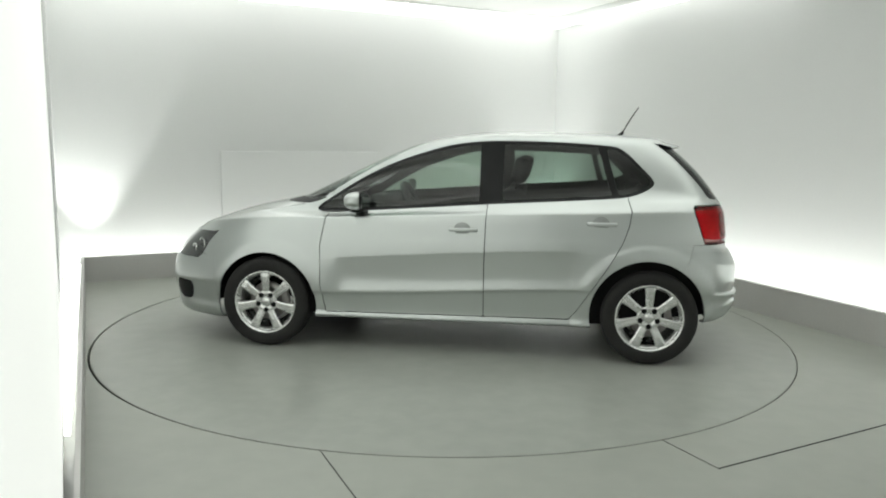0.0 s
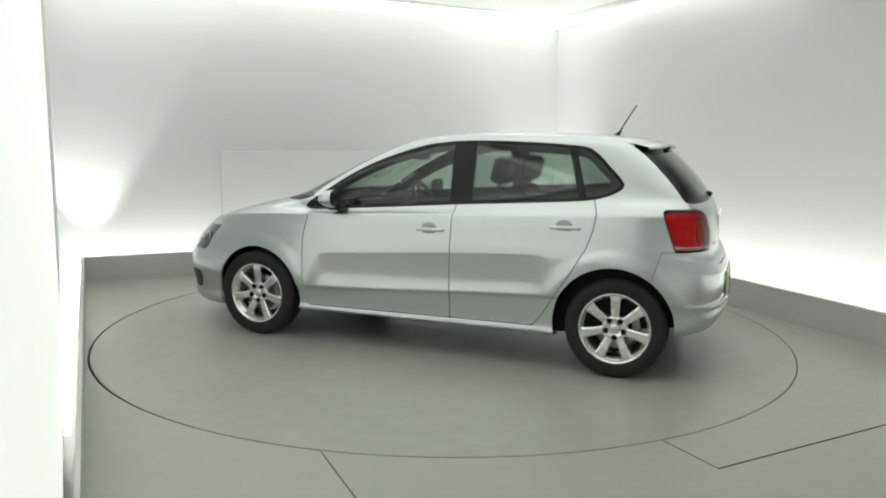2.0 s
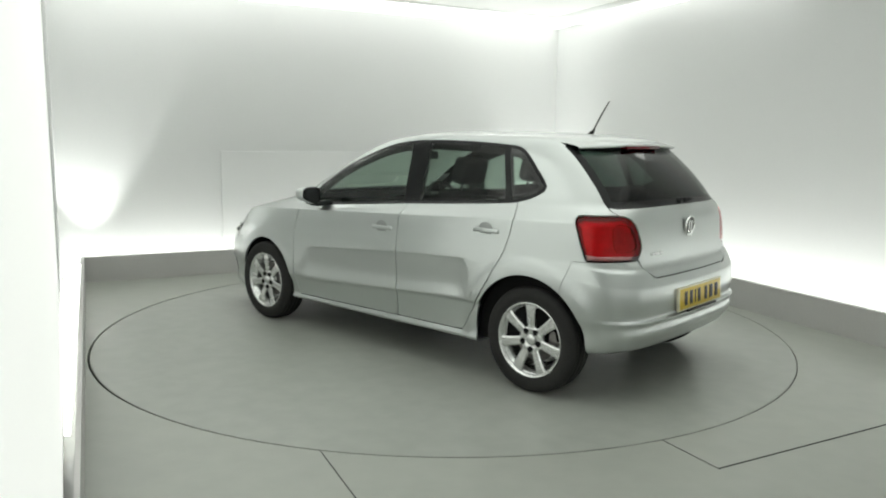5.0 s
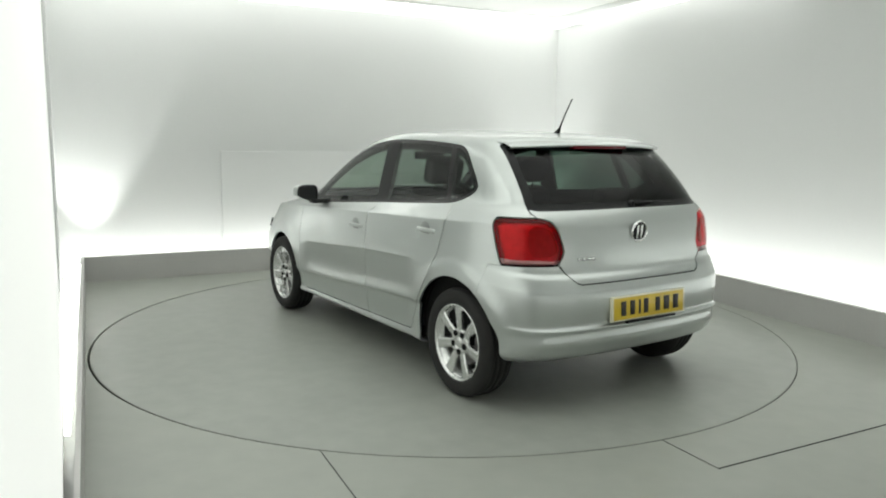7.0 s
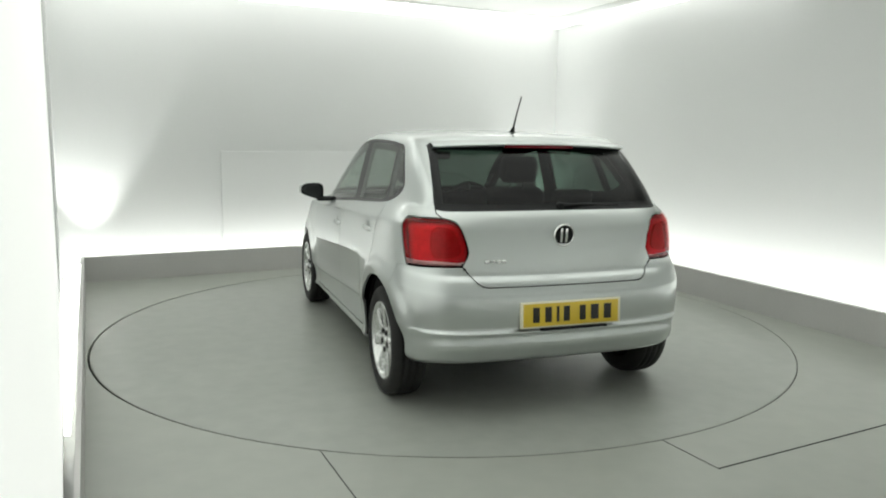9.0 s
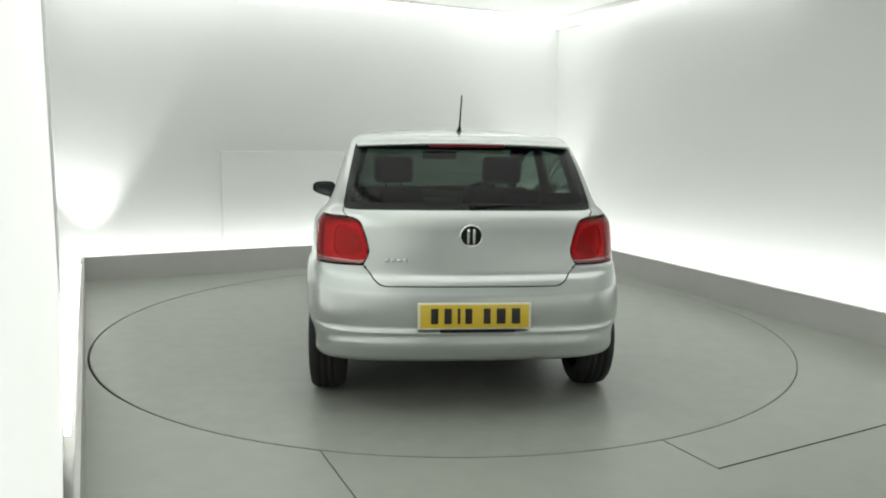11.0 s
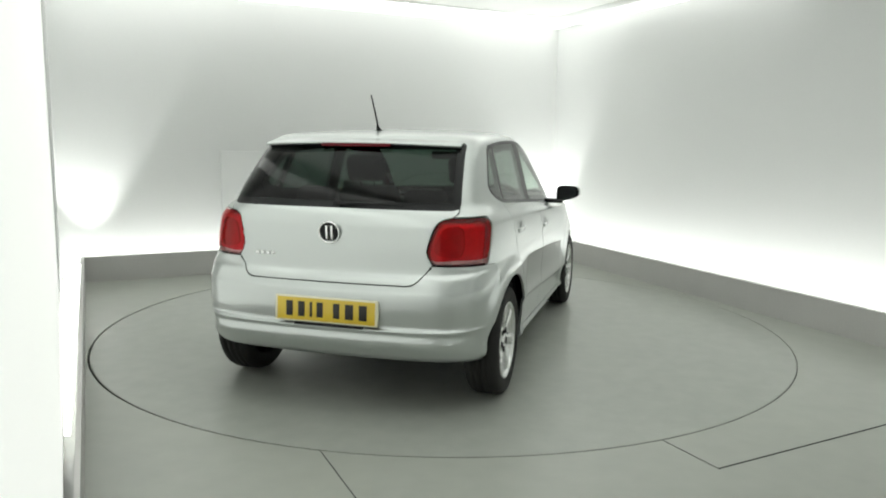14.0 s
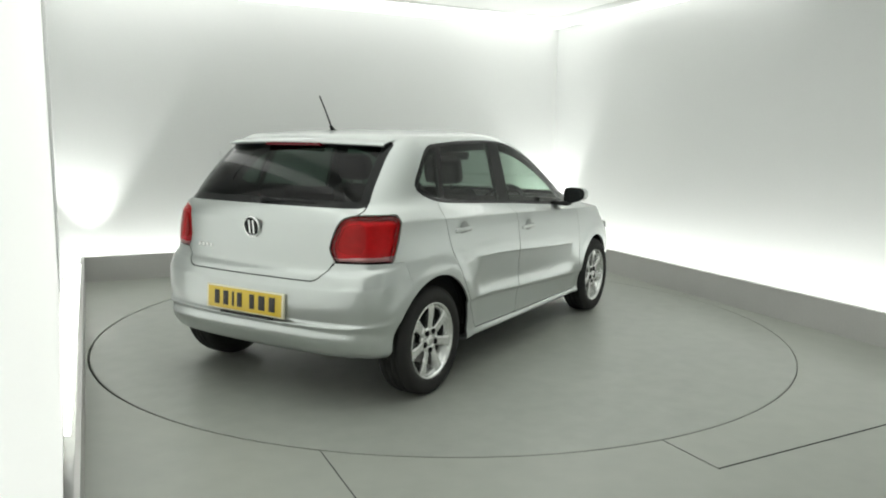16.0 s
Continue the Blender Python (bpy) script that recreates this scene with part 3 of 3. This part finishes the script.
car = tagged(new("car"), "silver five-door hatchback car parked on the turntable", "car")
body = keep("body", piece("body", both=True), PAINT, car, "metallic silver body shell")
keep("bonnet", piece("bonnet", both=True), PAINT, car)
tailgate = keep("tailgate", piece("tailgate", both=True), PAINT, car)
rear_bumper = keep("rear_bumper", piece("rear_bumper", both=True), PAINT, car)
front_bumper = keep("front_bumper", piece("front_bumper", both=True), PAINT, car)
ob = keep("rear_window", piece("rear_window", both=True, flange=0), REAR_PANE, tailgate, "dark tinted rear window")
ob.visible_shadow = False
keep("window_border", piece("window_border", both=True, flange=.01), TRIM, tailgate, "glossy black border of the rear window")
keep("cowl", piece("cowl", both=True, flange=.01), PLASTIC, car, "black plastic cowl below the windscreen")
ob = keep("windscreen", piece("windscreen", both=True, flange=0), GLASS, car, "clear windscreen")
ob.visible_shadow = False
DOORS, HEADS = {}, {}
for side in (1, -1):
    for d, g in (("front_door", "front_glass"), ("rear_door", "rear_glass")):
        door = DOORS[d, side] = keep(d, piece(d, side), PAINT, car)
        ob = keep("window_glass", piece(g, side, flange=0), GLASS if d == "front_door" else PRIVACY, door, "tinted side window")
        ob.visible_shadow = False
    keep("window_frame", piece("window_frame", side, flange=.02), TRIM, car, "glossy black window surround")
    ob = keep("quarter_window", piece("quarter_glass", side, flange=0), PRIVACY, car, "small dark quarter window")
    ob.visible_shadow = False
    lamp = keep("tail_lamp", piece("tail_lamp", side), RED_LENS, car, "glossy red tail lamp with a pale lower strip")
    keep("lens_strip", piece("lamp_strip", side), CLEAR_LENS, lamp, "pale clear lens strip")
    keep("lens_chamber", piece("lamp_inner", side, flange=.006), DEEP_LENS, lamp, "darker red lens chamber")
    keep("lamp_housing", inset("lamp_all", .030, side, wall=.026), LAMP_BACK, lamp, "silvery reflector behind the lens")
    keep("inner_frame", inset("inner_frame", .024, side), LINER, DOORS["rear_door", side], "dark inner window surround")
    head = keep("headlamp", piece("headlamp", side, flange=.03), HEADLAMP, car, "dark clear-lensed headlamp")
    HEADS[side] = head
    keep("fog_lamp", piece("fog_lamp", side, flange=.02), TRIM, front_bumper, "black fog lamp insert")


# ---------------------------------------------------------------- the car: wheels
def build_wheel(side, x):
    z = .298
    m = Matrix.Translation((x, 0, z)) @ Matrix.Diagonal((1, side, 1, 1))
    yo, w = (.838 if x > 0 else .825), .185                                 # outer face, tyre width
    bm = bmesh.new()                                   # rim barrel and lip
    lathe(bm, [(.150, yo - .15), (.178, yo - .10), (.186, yo - .03), (.199, yo - .024), (.2085, yo - .018), (.212, yo - .012), (.2085, yo - .007),
               (.203, yo - .009), (.196, yo - .016), (.185, yo - .05), (.172, yo - .12)], 56, "Y", m)
    wheel = part("wheel", bm, ALLOY, car, "seven-spoke silver alloy wheel")
    bm = bmesh.new()
    prof = [(.204, yo - w + .01), (.23, yo - w - .004), (.27, yo - w), (.288, yo - w + .014), (.296, yo - w + .035)]
    for g in (.055, .090, .125):                       # tread grooves
        prof += [(.298, yo - w + g - .007), (.290, yo - w + g - .005), (.290, yo - w + g + .005), (.298, yo - w + g + .007)]
    prof += [(.2965, yo - .035), (.290, yo - .016), (.276, yo - .004), (.262, yo - .001), (.250, yo + .001), (.236, yo - .001), (.222, yo - .005), (.210, yo - .012), (.204, yo - .02)]
    lathe(bm, prof, 64, "Y", m)
    part("tyre", bm, RUBBER, wheel, "black rubber tyre")
    for i in range(7):                                 # spokes
        a = 2 * math.pi * i / 7 + math.pi / 2
        bm = bmesh.new()
        secs = []
        for r, hw, y in ((.050, .024, yo - .030), (.085, .0235, yo - .026), (.13, .0255, yo - .020), (.17, .029, yo - .017), (.196, .035, yo - .018)):
            row = []
            for k, dy in ((-1, -.022), (-1, -.004), (-.62, .0), (.62, .0), (1, -.004), (1, -.022)):
                row.append(bm.verts.new(m @ Vector((r * math.cos(a) - k * hw * math.sin(a), y + dy, r * math.sin(a) + k * hw * math.cos(a)))))
            secs.append(row)
        for p, q in zip(secs, secs[1:]):
            for k in range(5):
                bm.faces.new((p[k], p[k + 1], q[k + 1], q[k]))
        bm.faces.new(secs[0])
        bm.faces.new(secs[-1])
        part("spoke", bm, ALLOY, wheel, smooth=False)
    bm = bmesh.new()                                   # hub disc
    lathe(bm, [(.078, yo - .050), (.076, yo - .032), (.070, yo - .028), (.035, yo - .029), (.033, yo - .033), (.001, yo - .033)], 40, "Y", m)
    part("hub", bm, ALLOY, wheel)
    bm = bmesh.new()
    lathe(bm, [(.030, yo - .034), (.030, yo - .027), (.027, yo - .0245), (.001, yo - .024)], 32, "Y", m)
    part("centre_cap", bm, ALLOY, wheel, "round centre cap")
    # raised dark discs stand in for the shade of the bolt holes
    for i in range(5):
        a = 2 * math.pi * i / 5 - math.pi / 2
        bm = bmesh.new()
        lathe(bm, [(.0165, yo - .04), (.0165, yo - .0245), (.0140, yo - .0238), (.001, yo - .0238)], 14, "Y",
              m @ Matrix.Translation((.054 * math.cos(a), 0, .054 * math.sin(a))))
        part("bolt_hole_disc", bm, LINER, wheel, "dark disc for the shade in a bolt hole")
    bm = bmesh.new()                                   # brake disc and caliper
    lathe(bm, [(.06, yo - .085), (.06, yo - .075), (.128, yo - .075), (.128, yo - .095), (.05, yo - .095)], 40, "Y", m)
    part("brake_disc", bm, STEEL, wheel, "grey steel brake disc")
    bm = bmesh.new()
    box(bm, (-.05, yo - .11, .09), (.05, yo - .065, .145), .012, m @ Matrix.Rotation(radians(-75 if x > 0 else -80), 4, "Y"))
    part("brake_caliper", bm, STEEL, wheel)


for side in (1, -1):
    for x in (1.240, -1.245):
        build_wheel(side, x)
        bm = bmesh.new()                               # wheel housing
        cx, cz, r = (1.240, .285, .352) if x > 0 else (-1.228, .308, .356)
        rows = [[], []]
        for a in range(0, 181, 10):
            hx, hz = cx + r * math.cos(radians(a)), cz + r * math.sin(radians(a))
            for row, y in zip(rows, (min(.80, shell_y(hx, max(.30, hz)) - .012), .48)):
                row.append(bm.verts.new((hx, side * y, hz)))
        for i in range(len(rows[0]) - 1):
            bm.faces.new((rows[0][i], rows[0][i + 1], rows[1][i + 1], rows[1][i]))
        bm.faces.new(rows[1])
        part("wheel_housing", bm, LINER, car, "black wheel housing")

# ---------------------------------------------------------------- underside and inner tub
bm = bmesh.new()
box(bm, (-1.60, -.62, .30), (1.75, .62, .34), .01)
part("underbody", bm, LINER, car, "dark underbody tray")
bm = bmesh.new()                                        # rear silencer
lathe(bm, [(.001, -.26), (.06, -.25), (.06, .25), (.001, .26)], 20, "Y", Matrix.Translation((-1.48, .0, .30)))
part("silencer", bm, STEEL, car)


def inner_tub():
    # dark lining just inside the lower body, up to the window line
    bm = bmesh.new()
    lv = [LEVELS[i] for i in (2, 5, 8, 11, 13, 15, 16)]
    rows = []
    for k, g in enumerate(lv):
        row = []
        for p in g:
            x, y, z = p
            x = min(x, 1.05)
            row.append((x * .978, max(0.0, y - .045), z - (.015 if k == 6 else 0)))
        rows.append(row)
    for sgn in (1, -1):
        vs = [[bm.verts.new((x, sgn * y, z)) for x, y, z in row] for row in rows]
        for a, b in zip(vs, vs[1:]):
            for i in range(0, len(a) - 1):
                bm.faces.new((a[i], a[i + 1], b[i + 1], b[i]))
    bmesh.ops.remove_doubles(bm, verts=bm.verts, dist=.0005)
    bmesh.ops.dissolve_degenerate(bm, edges=bm.edges, dist=.0005)
    return bm


part("interior_lining", inner_tub(), LINER, car, "dark interior lining")


def headliner():
    bm = bmesh.new()
    for sgn in (1, -1):
        vs = [[bm.verts.new((-.5 + (x + .5) * .96, sgn * y * .95, z - .03)) for x, y, z in LEVELS[i]] for i in range(20, 25)]
        for a, b in zip(vs, vs[1:]):
            for i in range(len(a) - 1):
                bm.faces.new((a[i], a[i + 1], b[i + 1], b[i]))
    bmesh.ops.remove_doubles(bm, verts=bm.verts, dist=.0005)
    bmesh.ops.dissolve_degenerate(bm, edges=bm.edges, dist=.0005)
    return bm


# pale trim in truth; its dark colour stands for the cabin's shade
keep("pillar_lining", inset("upper_body", .014, both=True), LINER, car, "pillar lining coloured dark for the shade inside the car")
part("headliner", headliner(), CLOTH, car, "pale grey roof lining")


# ---------------------------------------------------------------- interior
def seat(x, y, rear=False):
    bm = bmesh.new()
    w = .25
    box(bm, (x - .26, y - w, .36), (x + .26, y + w, .53), .06, None, 3)
    s = part("seat", bm, FABRIC, car, "dark grey fabric seat")
    bm = bmesh.new()
    tilt = Matrix.Translation((x - .24, y, .50)) @ Matrix.Rotation(radians(-16), 4, "Y")
    vs = box(bm, (-.06, -w, .0), (.07, w, .58), .05, None, 3)
    for v in bm.verts:
        k = max(0.0, v.co.z - .25) / .33
        v.co.y *= 1 - .22 * k * k
    bm.transform(tilt)
    part("backrest", bm, FABRIC, s)
    bm = bmesh.new()
    box(bm, (-.05, -.13, .625), (.055, .13, .80), .045, None, 3)
    for dy in (-.05, .05):
        tube(bm, [(0, dy, .54), (0, dy, .66)], .007, 8)
    bm.transform(tilt)
    part("headrest", bm, FABRIC, s)


for y in (.36, -.36):
    seat(.02, y)
bm = bmesh.new()
box(bm, (-1.05, -.60, .36), (-.55, .60, .54), .06, None, 3)
bench = part("rear_bench", bm, FABRIC, car, "dark grey fabric rear bench")
bm = bmesh.new()
box(bm, (-.06, -.60, 0), (.07, .60, .52), .05, None, 3)
bm.transform(Matrix.Translation((-1.04, 0, .48)) @ Matrix.Rotation(radians(-18), 4, "Y"))
part("backrest", bm, FABRIC, bench)
for y in (.33, -.33):
    bm = bmesh.new()
    box(bm, (-.045, y - .12, .53), (.05, y + .12, .65), .04, None, 3)
    bm.transform(Matrix.Translation((-1.04, 0, .48)) @ Matrix.Rotation(radians(-18), 4, "Y"))
    part("headrest", bm, FABRIC, bench)
bm = bmesh.new()
box(bm, (-1.62, -.52, .96), (-1.24, .52, .985), .006)
part("parcel_shelf", bm, DASH, car, "dark parcel shelf")
bm = bmesh.new()                                        # dashboard with instrument hood
box(bm, (.60, -.66, .62), (1.02, .66, .90), .05, None, 3)
box(bm, (.58, -.53, .86), (.78, -.19, .955), .04, None, 3)
part("dashboard", bm, DASH, car, "black dashboard")
bm = bmesh.new()                                        # steering wheel, on the car's right
mt = Matrix.Translation((.46, -.36, .88)) @ Matrix.Rotation(radians(-64), 4, "Y")
pts = [mt @ Vector((.18 * math.cos(2 * math.pi * i / 32), .18 * math.sin(2 * math.pi * i / 32), 0)) for i in range(33)]
tube(bm, pts, .016, 10)
box(bm, (-.06, -.07, -.03), (.06, .07, .012), .02, mt)
for a in (0, 180, 270):
    c, s = math.cos(radians(a)), math.sin(radians(a))
    tube(bm, [mt @ Vector((.03 * c, .03 * s, -.01)), mt @ Vector((.175 * c, .175 * s, 0))], .014, 8)
tube(bm, [mt @ Vector((0, 0, -.02)), mt @ Vector((0, 0, -.25))], .03, 10)
part("steering_wheel", bm, DASH, car, "black steering wheel")
bm = bmesh.new()
box(bm, (.32, -.13, 1.235), (.345, .13, 1.295), .012)
tube(bm, [(.345, 0, 1.27), (.365, 0, 1.300)], .012, 8)
part("rear_view_mirror", bm, TRIM, car, "black rear-view mirror")


# ---------------------------------------------------------------- outside fittings
def mirror_shape(x0, x1, k0):
    bm = bmesh.new()
    bmesh.ops.create_uvsphere(bm, u_segments=32, v_segments=20, radius=1.0, matrix=Matrix.Rotation(radians(90), 4, "Y"))
    for v in bm.verts:
        x, y, z = v.co
        x = min(max(x, x0), x1)
        sy, sz = math.copysign(abs(y) ** .55, y), math.copysign(abs(z) ** .6, z)
        out = (sy + 1) / 2
        k = (1 - .16 * out if sz > 0 else 1.0 - .62 * out ** 1.5) * k0     # the lower edge rises outwards
        v.co = Vector((.080 * x, .098 * k0 * sy, .072 * sz * k + .008 * out))
    return bm


def mirror_housing(side):
    at = Matrix.Diagonal((1, side, 1, 1)) @ Matrix.Translation((.600, .890, .984)) @ Matrix.Rotation(radians(11), 4, "Z") @ Matrix.Diagonal((.9, .9, .9, 1))
    bm = mirror_shape(-.40, 1.0, 1.0)
    bm.transform(at)
    ob = part("door_mirror", bm, PAINT, DOORS["front_door", side], "silver door mirror on a black foot")
    bm = mirror_shape(-.52, -.36, 1.01)
    bm.transform(at)
    part("mirror_surround", bm, TRIM, ob, "black mirror surround")
    bm = mirror_shape(-.55, -.45, .86)
    bm.transform(at)
    part("mirror_glass", bm, MIRROR_GLASS, ob, "mirror glass coloured dark for the reflection in it")
    bm = bmesh.new()
    box(bm, (.56, .70, .912), (.65, .85, .945), .012)
    bm.transform(Matrix.Diagonal((1, side, 1, 1)))
    part("mirror_foot", bm, TRIM, ob, "black mirror foot")


# dark base colour stands in for the dark surroundings the mirror reflects
MIRROR_GLASS = material("mirror_glass", (0.06, 0.065, 0.065), rough=.08, metal=.6, scale=10, vary=.05)


def headlamp_bowl(side, x, z, r, depth, parent):
    y = shell_y(x, z)
    m = Matrix.Diagonal((1, side, 1, 1)) @ Matrix.Translation((x, y - depth, z)) @ Matrix.Rotation(radians(-38), 4, "Z")
    bm = bmesh.new()
    lathe(bm, [(r, .004), (r * .93, .008), (r * .8, .003), (r * .5, -.004), (.001, -.006)], 28, "Y", m)
    bowl = part("reflector_bowl", bm, CHROME, parent, "chrome reflector bowl")
    bm = bmesh.new()
    lathe(bm, [(r * .45, -.004), (r * .42, .010), (r * .25, .016), (.001, .018)], 20, "Y", m)
    part("bulb_cap", bm, HEADLAMP, bowl)


def handle(side, x, z, door):
    y = shell_y(x, z)
    m = Matrix.Diagonal((1, side, 1, 1))
    bm = bmesh.new()                                    # flat disc behind the grip, coloured darker for the cup's shade
    lathe(bm, [(.052, 0), (.048, .0016), (.001, .0019)], 28, "Y", m @ Matrix.Translation((x + .006, y + .0005, z + .004)) @ Matrix.Diagonal((1.0, 1, .86, 1)))
    cup = part("handle_cup", bm, CUP_SHADE, door, "flat disc, darker for the shade of the grip cup")
    bm = bmesh.new()
    box(bm, (x - .092, y + .005, z - .012), (x + .092, y + .022, z + .012), .008, None, 3)
    for v in bm.verts:
        v.co.y -= .9 * (v.co.x - x) ** 2 * 2
    bm.transform(m)
    part("door_handle", bm, PAINT, door, "silver door handle")


CUP_SHADE = material("cup_shade", (0.32, 0.335, 0.325), rough=.4, metal=.6, scale=20, vary=.05)
for side in (1, -1):
    mirror_housing(side)
    headlamp_bowl(side, 1.715, .665, .040, .010, HEADS[side])
    headlamp_bowl(side, 1.775, .640, .026, .014, HEADS[side])
    handle(side, -.078, .82, DOORS["front_door", side])
    handle(side, -.935, .877, DOORS["rear_door", side])

bm = bmesh.new()                                        # roof aerial
tube(bm, [(-1.075, 0, 1.41), (-1.085, 0, 1.425), (-1.11, 0, 1.455)], [.028, .017, .007], 14)
tube(bm, [(-1.10, 0, 1.445), (-1.15, 0, 1.535), (-1.205, 0, 1.622)], [.0055, .0045, .0038], 8)
part("aerial", bm, TRIM, car, "black roof aerial")


def spoiler():
    # roof spoiler: a lip that overhangs the rear window
    bm = bmesh.new()
    rows = []
    for i in range(33):
        y = -.57 + 1.14 * i / 32
        r = abs(y) / .57
        dx = .075 * max(0.0, r - .55) ** 2 / .2
        zt = 1.393 - .015 * r ** 2
        prof = [(-1.13 + dx, zt - .002), (-1.22 + dx, zt + .006), (-1.30 + dx, zt + .001), (-1.372 + dx, zt - .011), (-1.425 + dx, zt - .023), (-1.440 + dx, zt - .029),
                (-1.441 + dx, zt - .036), (-1.428 + dx, zt - .042), (-1.34 + dx, zt - .046), (-1.26 + dx, zt - .040)]
        rows.append([bm.verts.new((x, y, z)) for x, z in prof])
    for a, b in zip(rows, rows[1:]):
        for k in range(len(a) - 1):
            bm.faces.new((a[k], a[k + 1], b[k + 1], b[k]))
    return bm


part("spoiler", spoiler(), PAINT, tailgate, "silver roof spoiler")
bm = bmesh.new()
box(bm, (-1.448, -.205, 1.339), (-1.40, .195, 1.357), .005)
part("brake_light", bm, LAMP_DARK, tailgate, "dark red high-level brake light")

# rear emblem as a plain disc
bm = bmesh.new()
mx = Matrix.Translation((-1.756, .002, .912)) @ Matrix.Rotation(radians(-90), 4, "Z") @ Matrix.Rotation(radians(6), 4, "X")
lathe(bm, [(.058, 0), (.060, -.006), (.056, -.011), (.051, -.010), (.050, -.004)], 40, "Y", mx)
badge = part("badge", bm, CHROME, tailgate, "round chrome emblem with a dark centre")
bm = bmesh.new()
lathe(bm, [(.051, -.004), (.03, -.005), (.001, -.005)], 32, "Y", mx)
part("badge_centre", bm, TRIM, badge, "dark emblem centre")
for k in (-.014, .014):
    bm = bmesh.new()
    box(bm, (k - .006, -.009, -.036), (k + .006, -.004, .036), .002, mx)
    part("badge_bar", bm, CHROME, badge)
for k in range(4):                                      # model lettering as plain bars
    bm = bmesh.new()
    box(bm, (-1.757, .425 - .030 * k - .022, .782), (-1.735, .425 - .030 * k, .799), .002)
    part("lettering_bar", bm, ALLOY, tailgate, "small chrome lettering")

PLATE_EDGE = material("plate_edge", (0.75, 0.72, 0.55), rough=.35, scale=20, vary=.05)
# yellow number plate with plain dark bars
plate_at = Matrix.Translation((-1.840, -.012, .528)) @ Matrix.Rotation(radians(3), 4, "Y")
bm = bmesh.new()
box(bm, (-.004, -.279, -.064), (.012, .279, .066), .004, plate_at)
part("plate_frame", bm, PLATE_EDGE, rear_bumper, "pale plate surround")
bm = bmesh.new()
box(bm, (-.006, -.266, -.056), (.0, .266, .058), .002, plate_at)
plate = part("number_plate", bm, PLATE, rear_bumper, "yellow number plate with dark characters")
x0 = .215
for w, gap in ((.036, .030), (.036, .028), (.014, .024), (.034, .056), (.034, .030), (.044, .030), (.042, 0)):
    bm = bmesh.new()
    box(bm, (-.0085, x0 - w, -.036), (-.0055, x0, .040), .001, plate_at)
    part("plate_bar", bm, INK, plate)
    x0 -= w + gap
bm = bmesh.new()
box(bm, (-.010, -.20, -.078), (.01, .17, -.066), .002, plate_at)
part("plate_lip", bm, TRIM, rear_bumper, "thin black lip below the plate")

# rear wiper
bm = bmesh.new()
tube(bm, [(-1.70, -.02, 1.056), (-1.676, -.20, 1.056), (-1.668, -.36, 1.050)], [.011, .008, .005], 8)
lathe(bm, [(.022, 0), (.022, -.02), (.016, -.026), (.001, -.027)], 16, "Y", Matrix.Translation((-1.675, -.01, 1.052)) @ Matrix.Rotation(radians(-90), 4, "Z"))
part("rear_wiper", bm, TRIM, tailgate, "black rear wiper")


# ---------------------------------------------------------------- movement
HEADING = [(0.0, 171.84), (1.0, 165.15), (2.0, 158.33), (3.0, 151.43), (4.0, 144.50), (5.25, 135.8), (6.5, 127.0), (7.5, 119.88), (8.5, 112.80),
           (9.0, 109.22), (10.25, 100.35), (11.5, 91.33), (12.5, 84.20), (13.5, 77.07), (14.5, 69.90), (15.5, 62.65), (16.0, 58.96)]
OFFSET = Vector((-0.1634, 0.0317, 0.0))                  # the car's origin on the turntable


def motions():
    walk(turntable, [(t, pose(0, 0, 0, 0, 0, a)) for t, a in HEADING])
    rows = []
    for i in range(33):
        t = i * .5
        a = float(pchip([h[0] for h in HEADING], [h[1] for h in HEADING], [t])[0])
        p = Matrix.Rotation(radians(a), 4, "Z") @ OFFSET
        rows.append((t, pose(p.x, p.y, 0, 0, 0, a)))
    walk(car, rows)


motions()
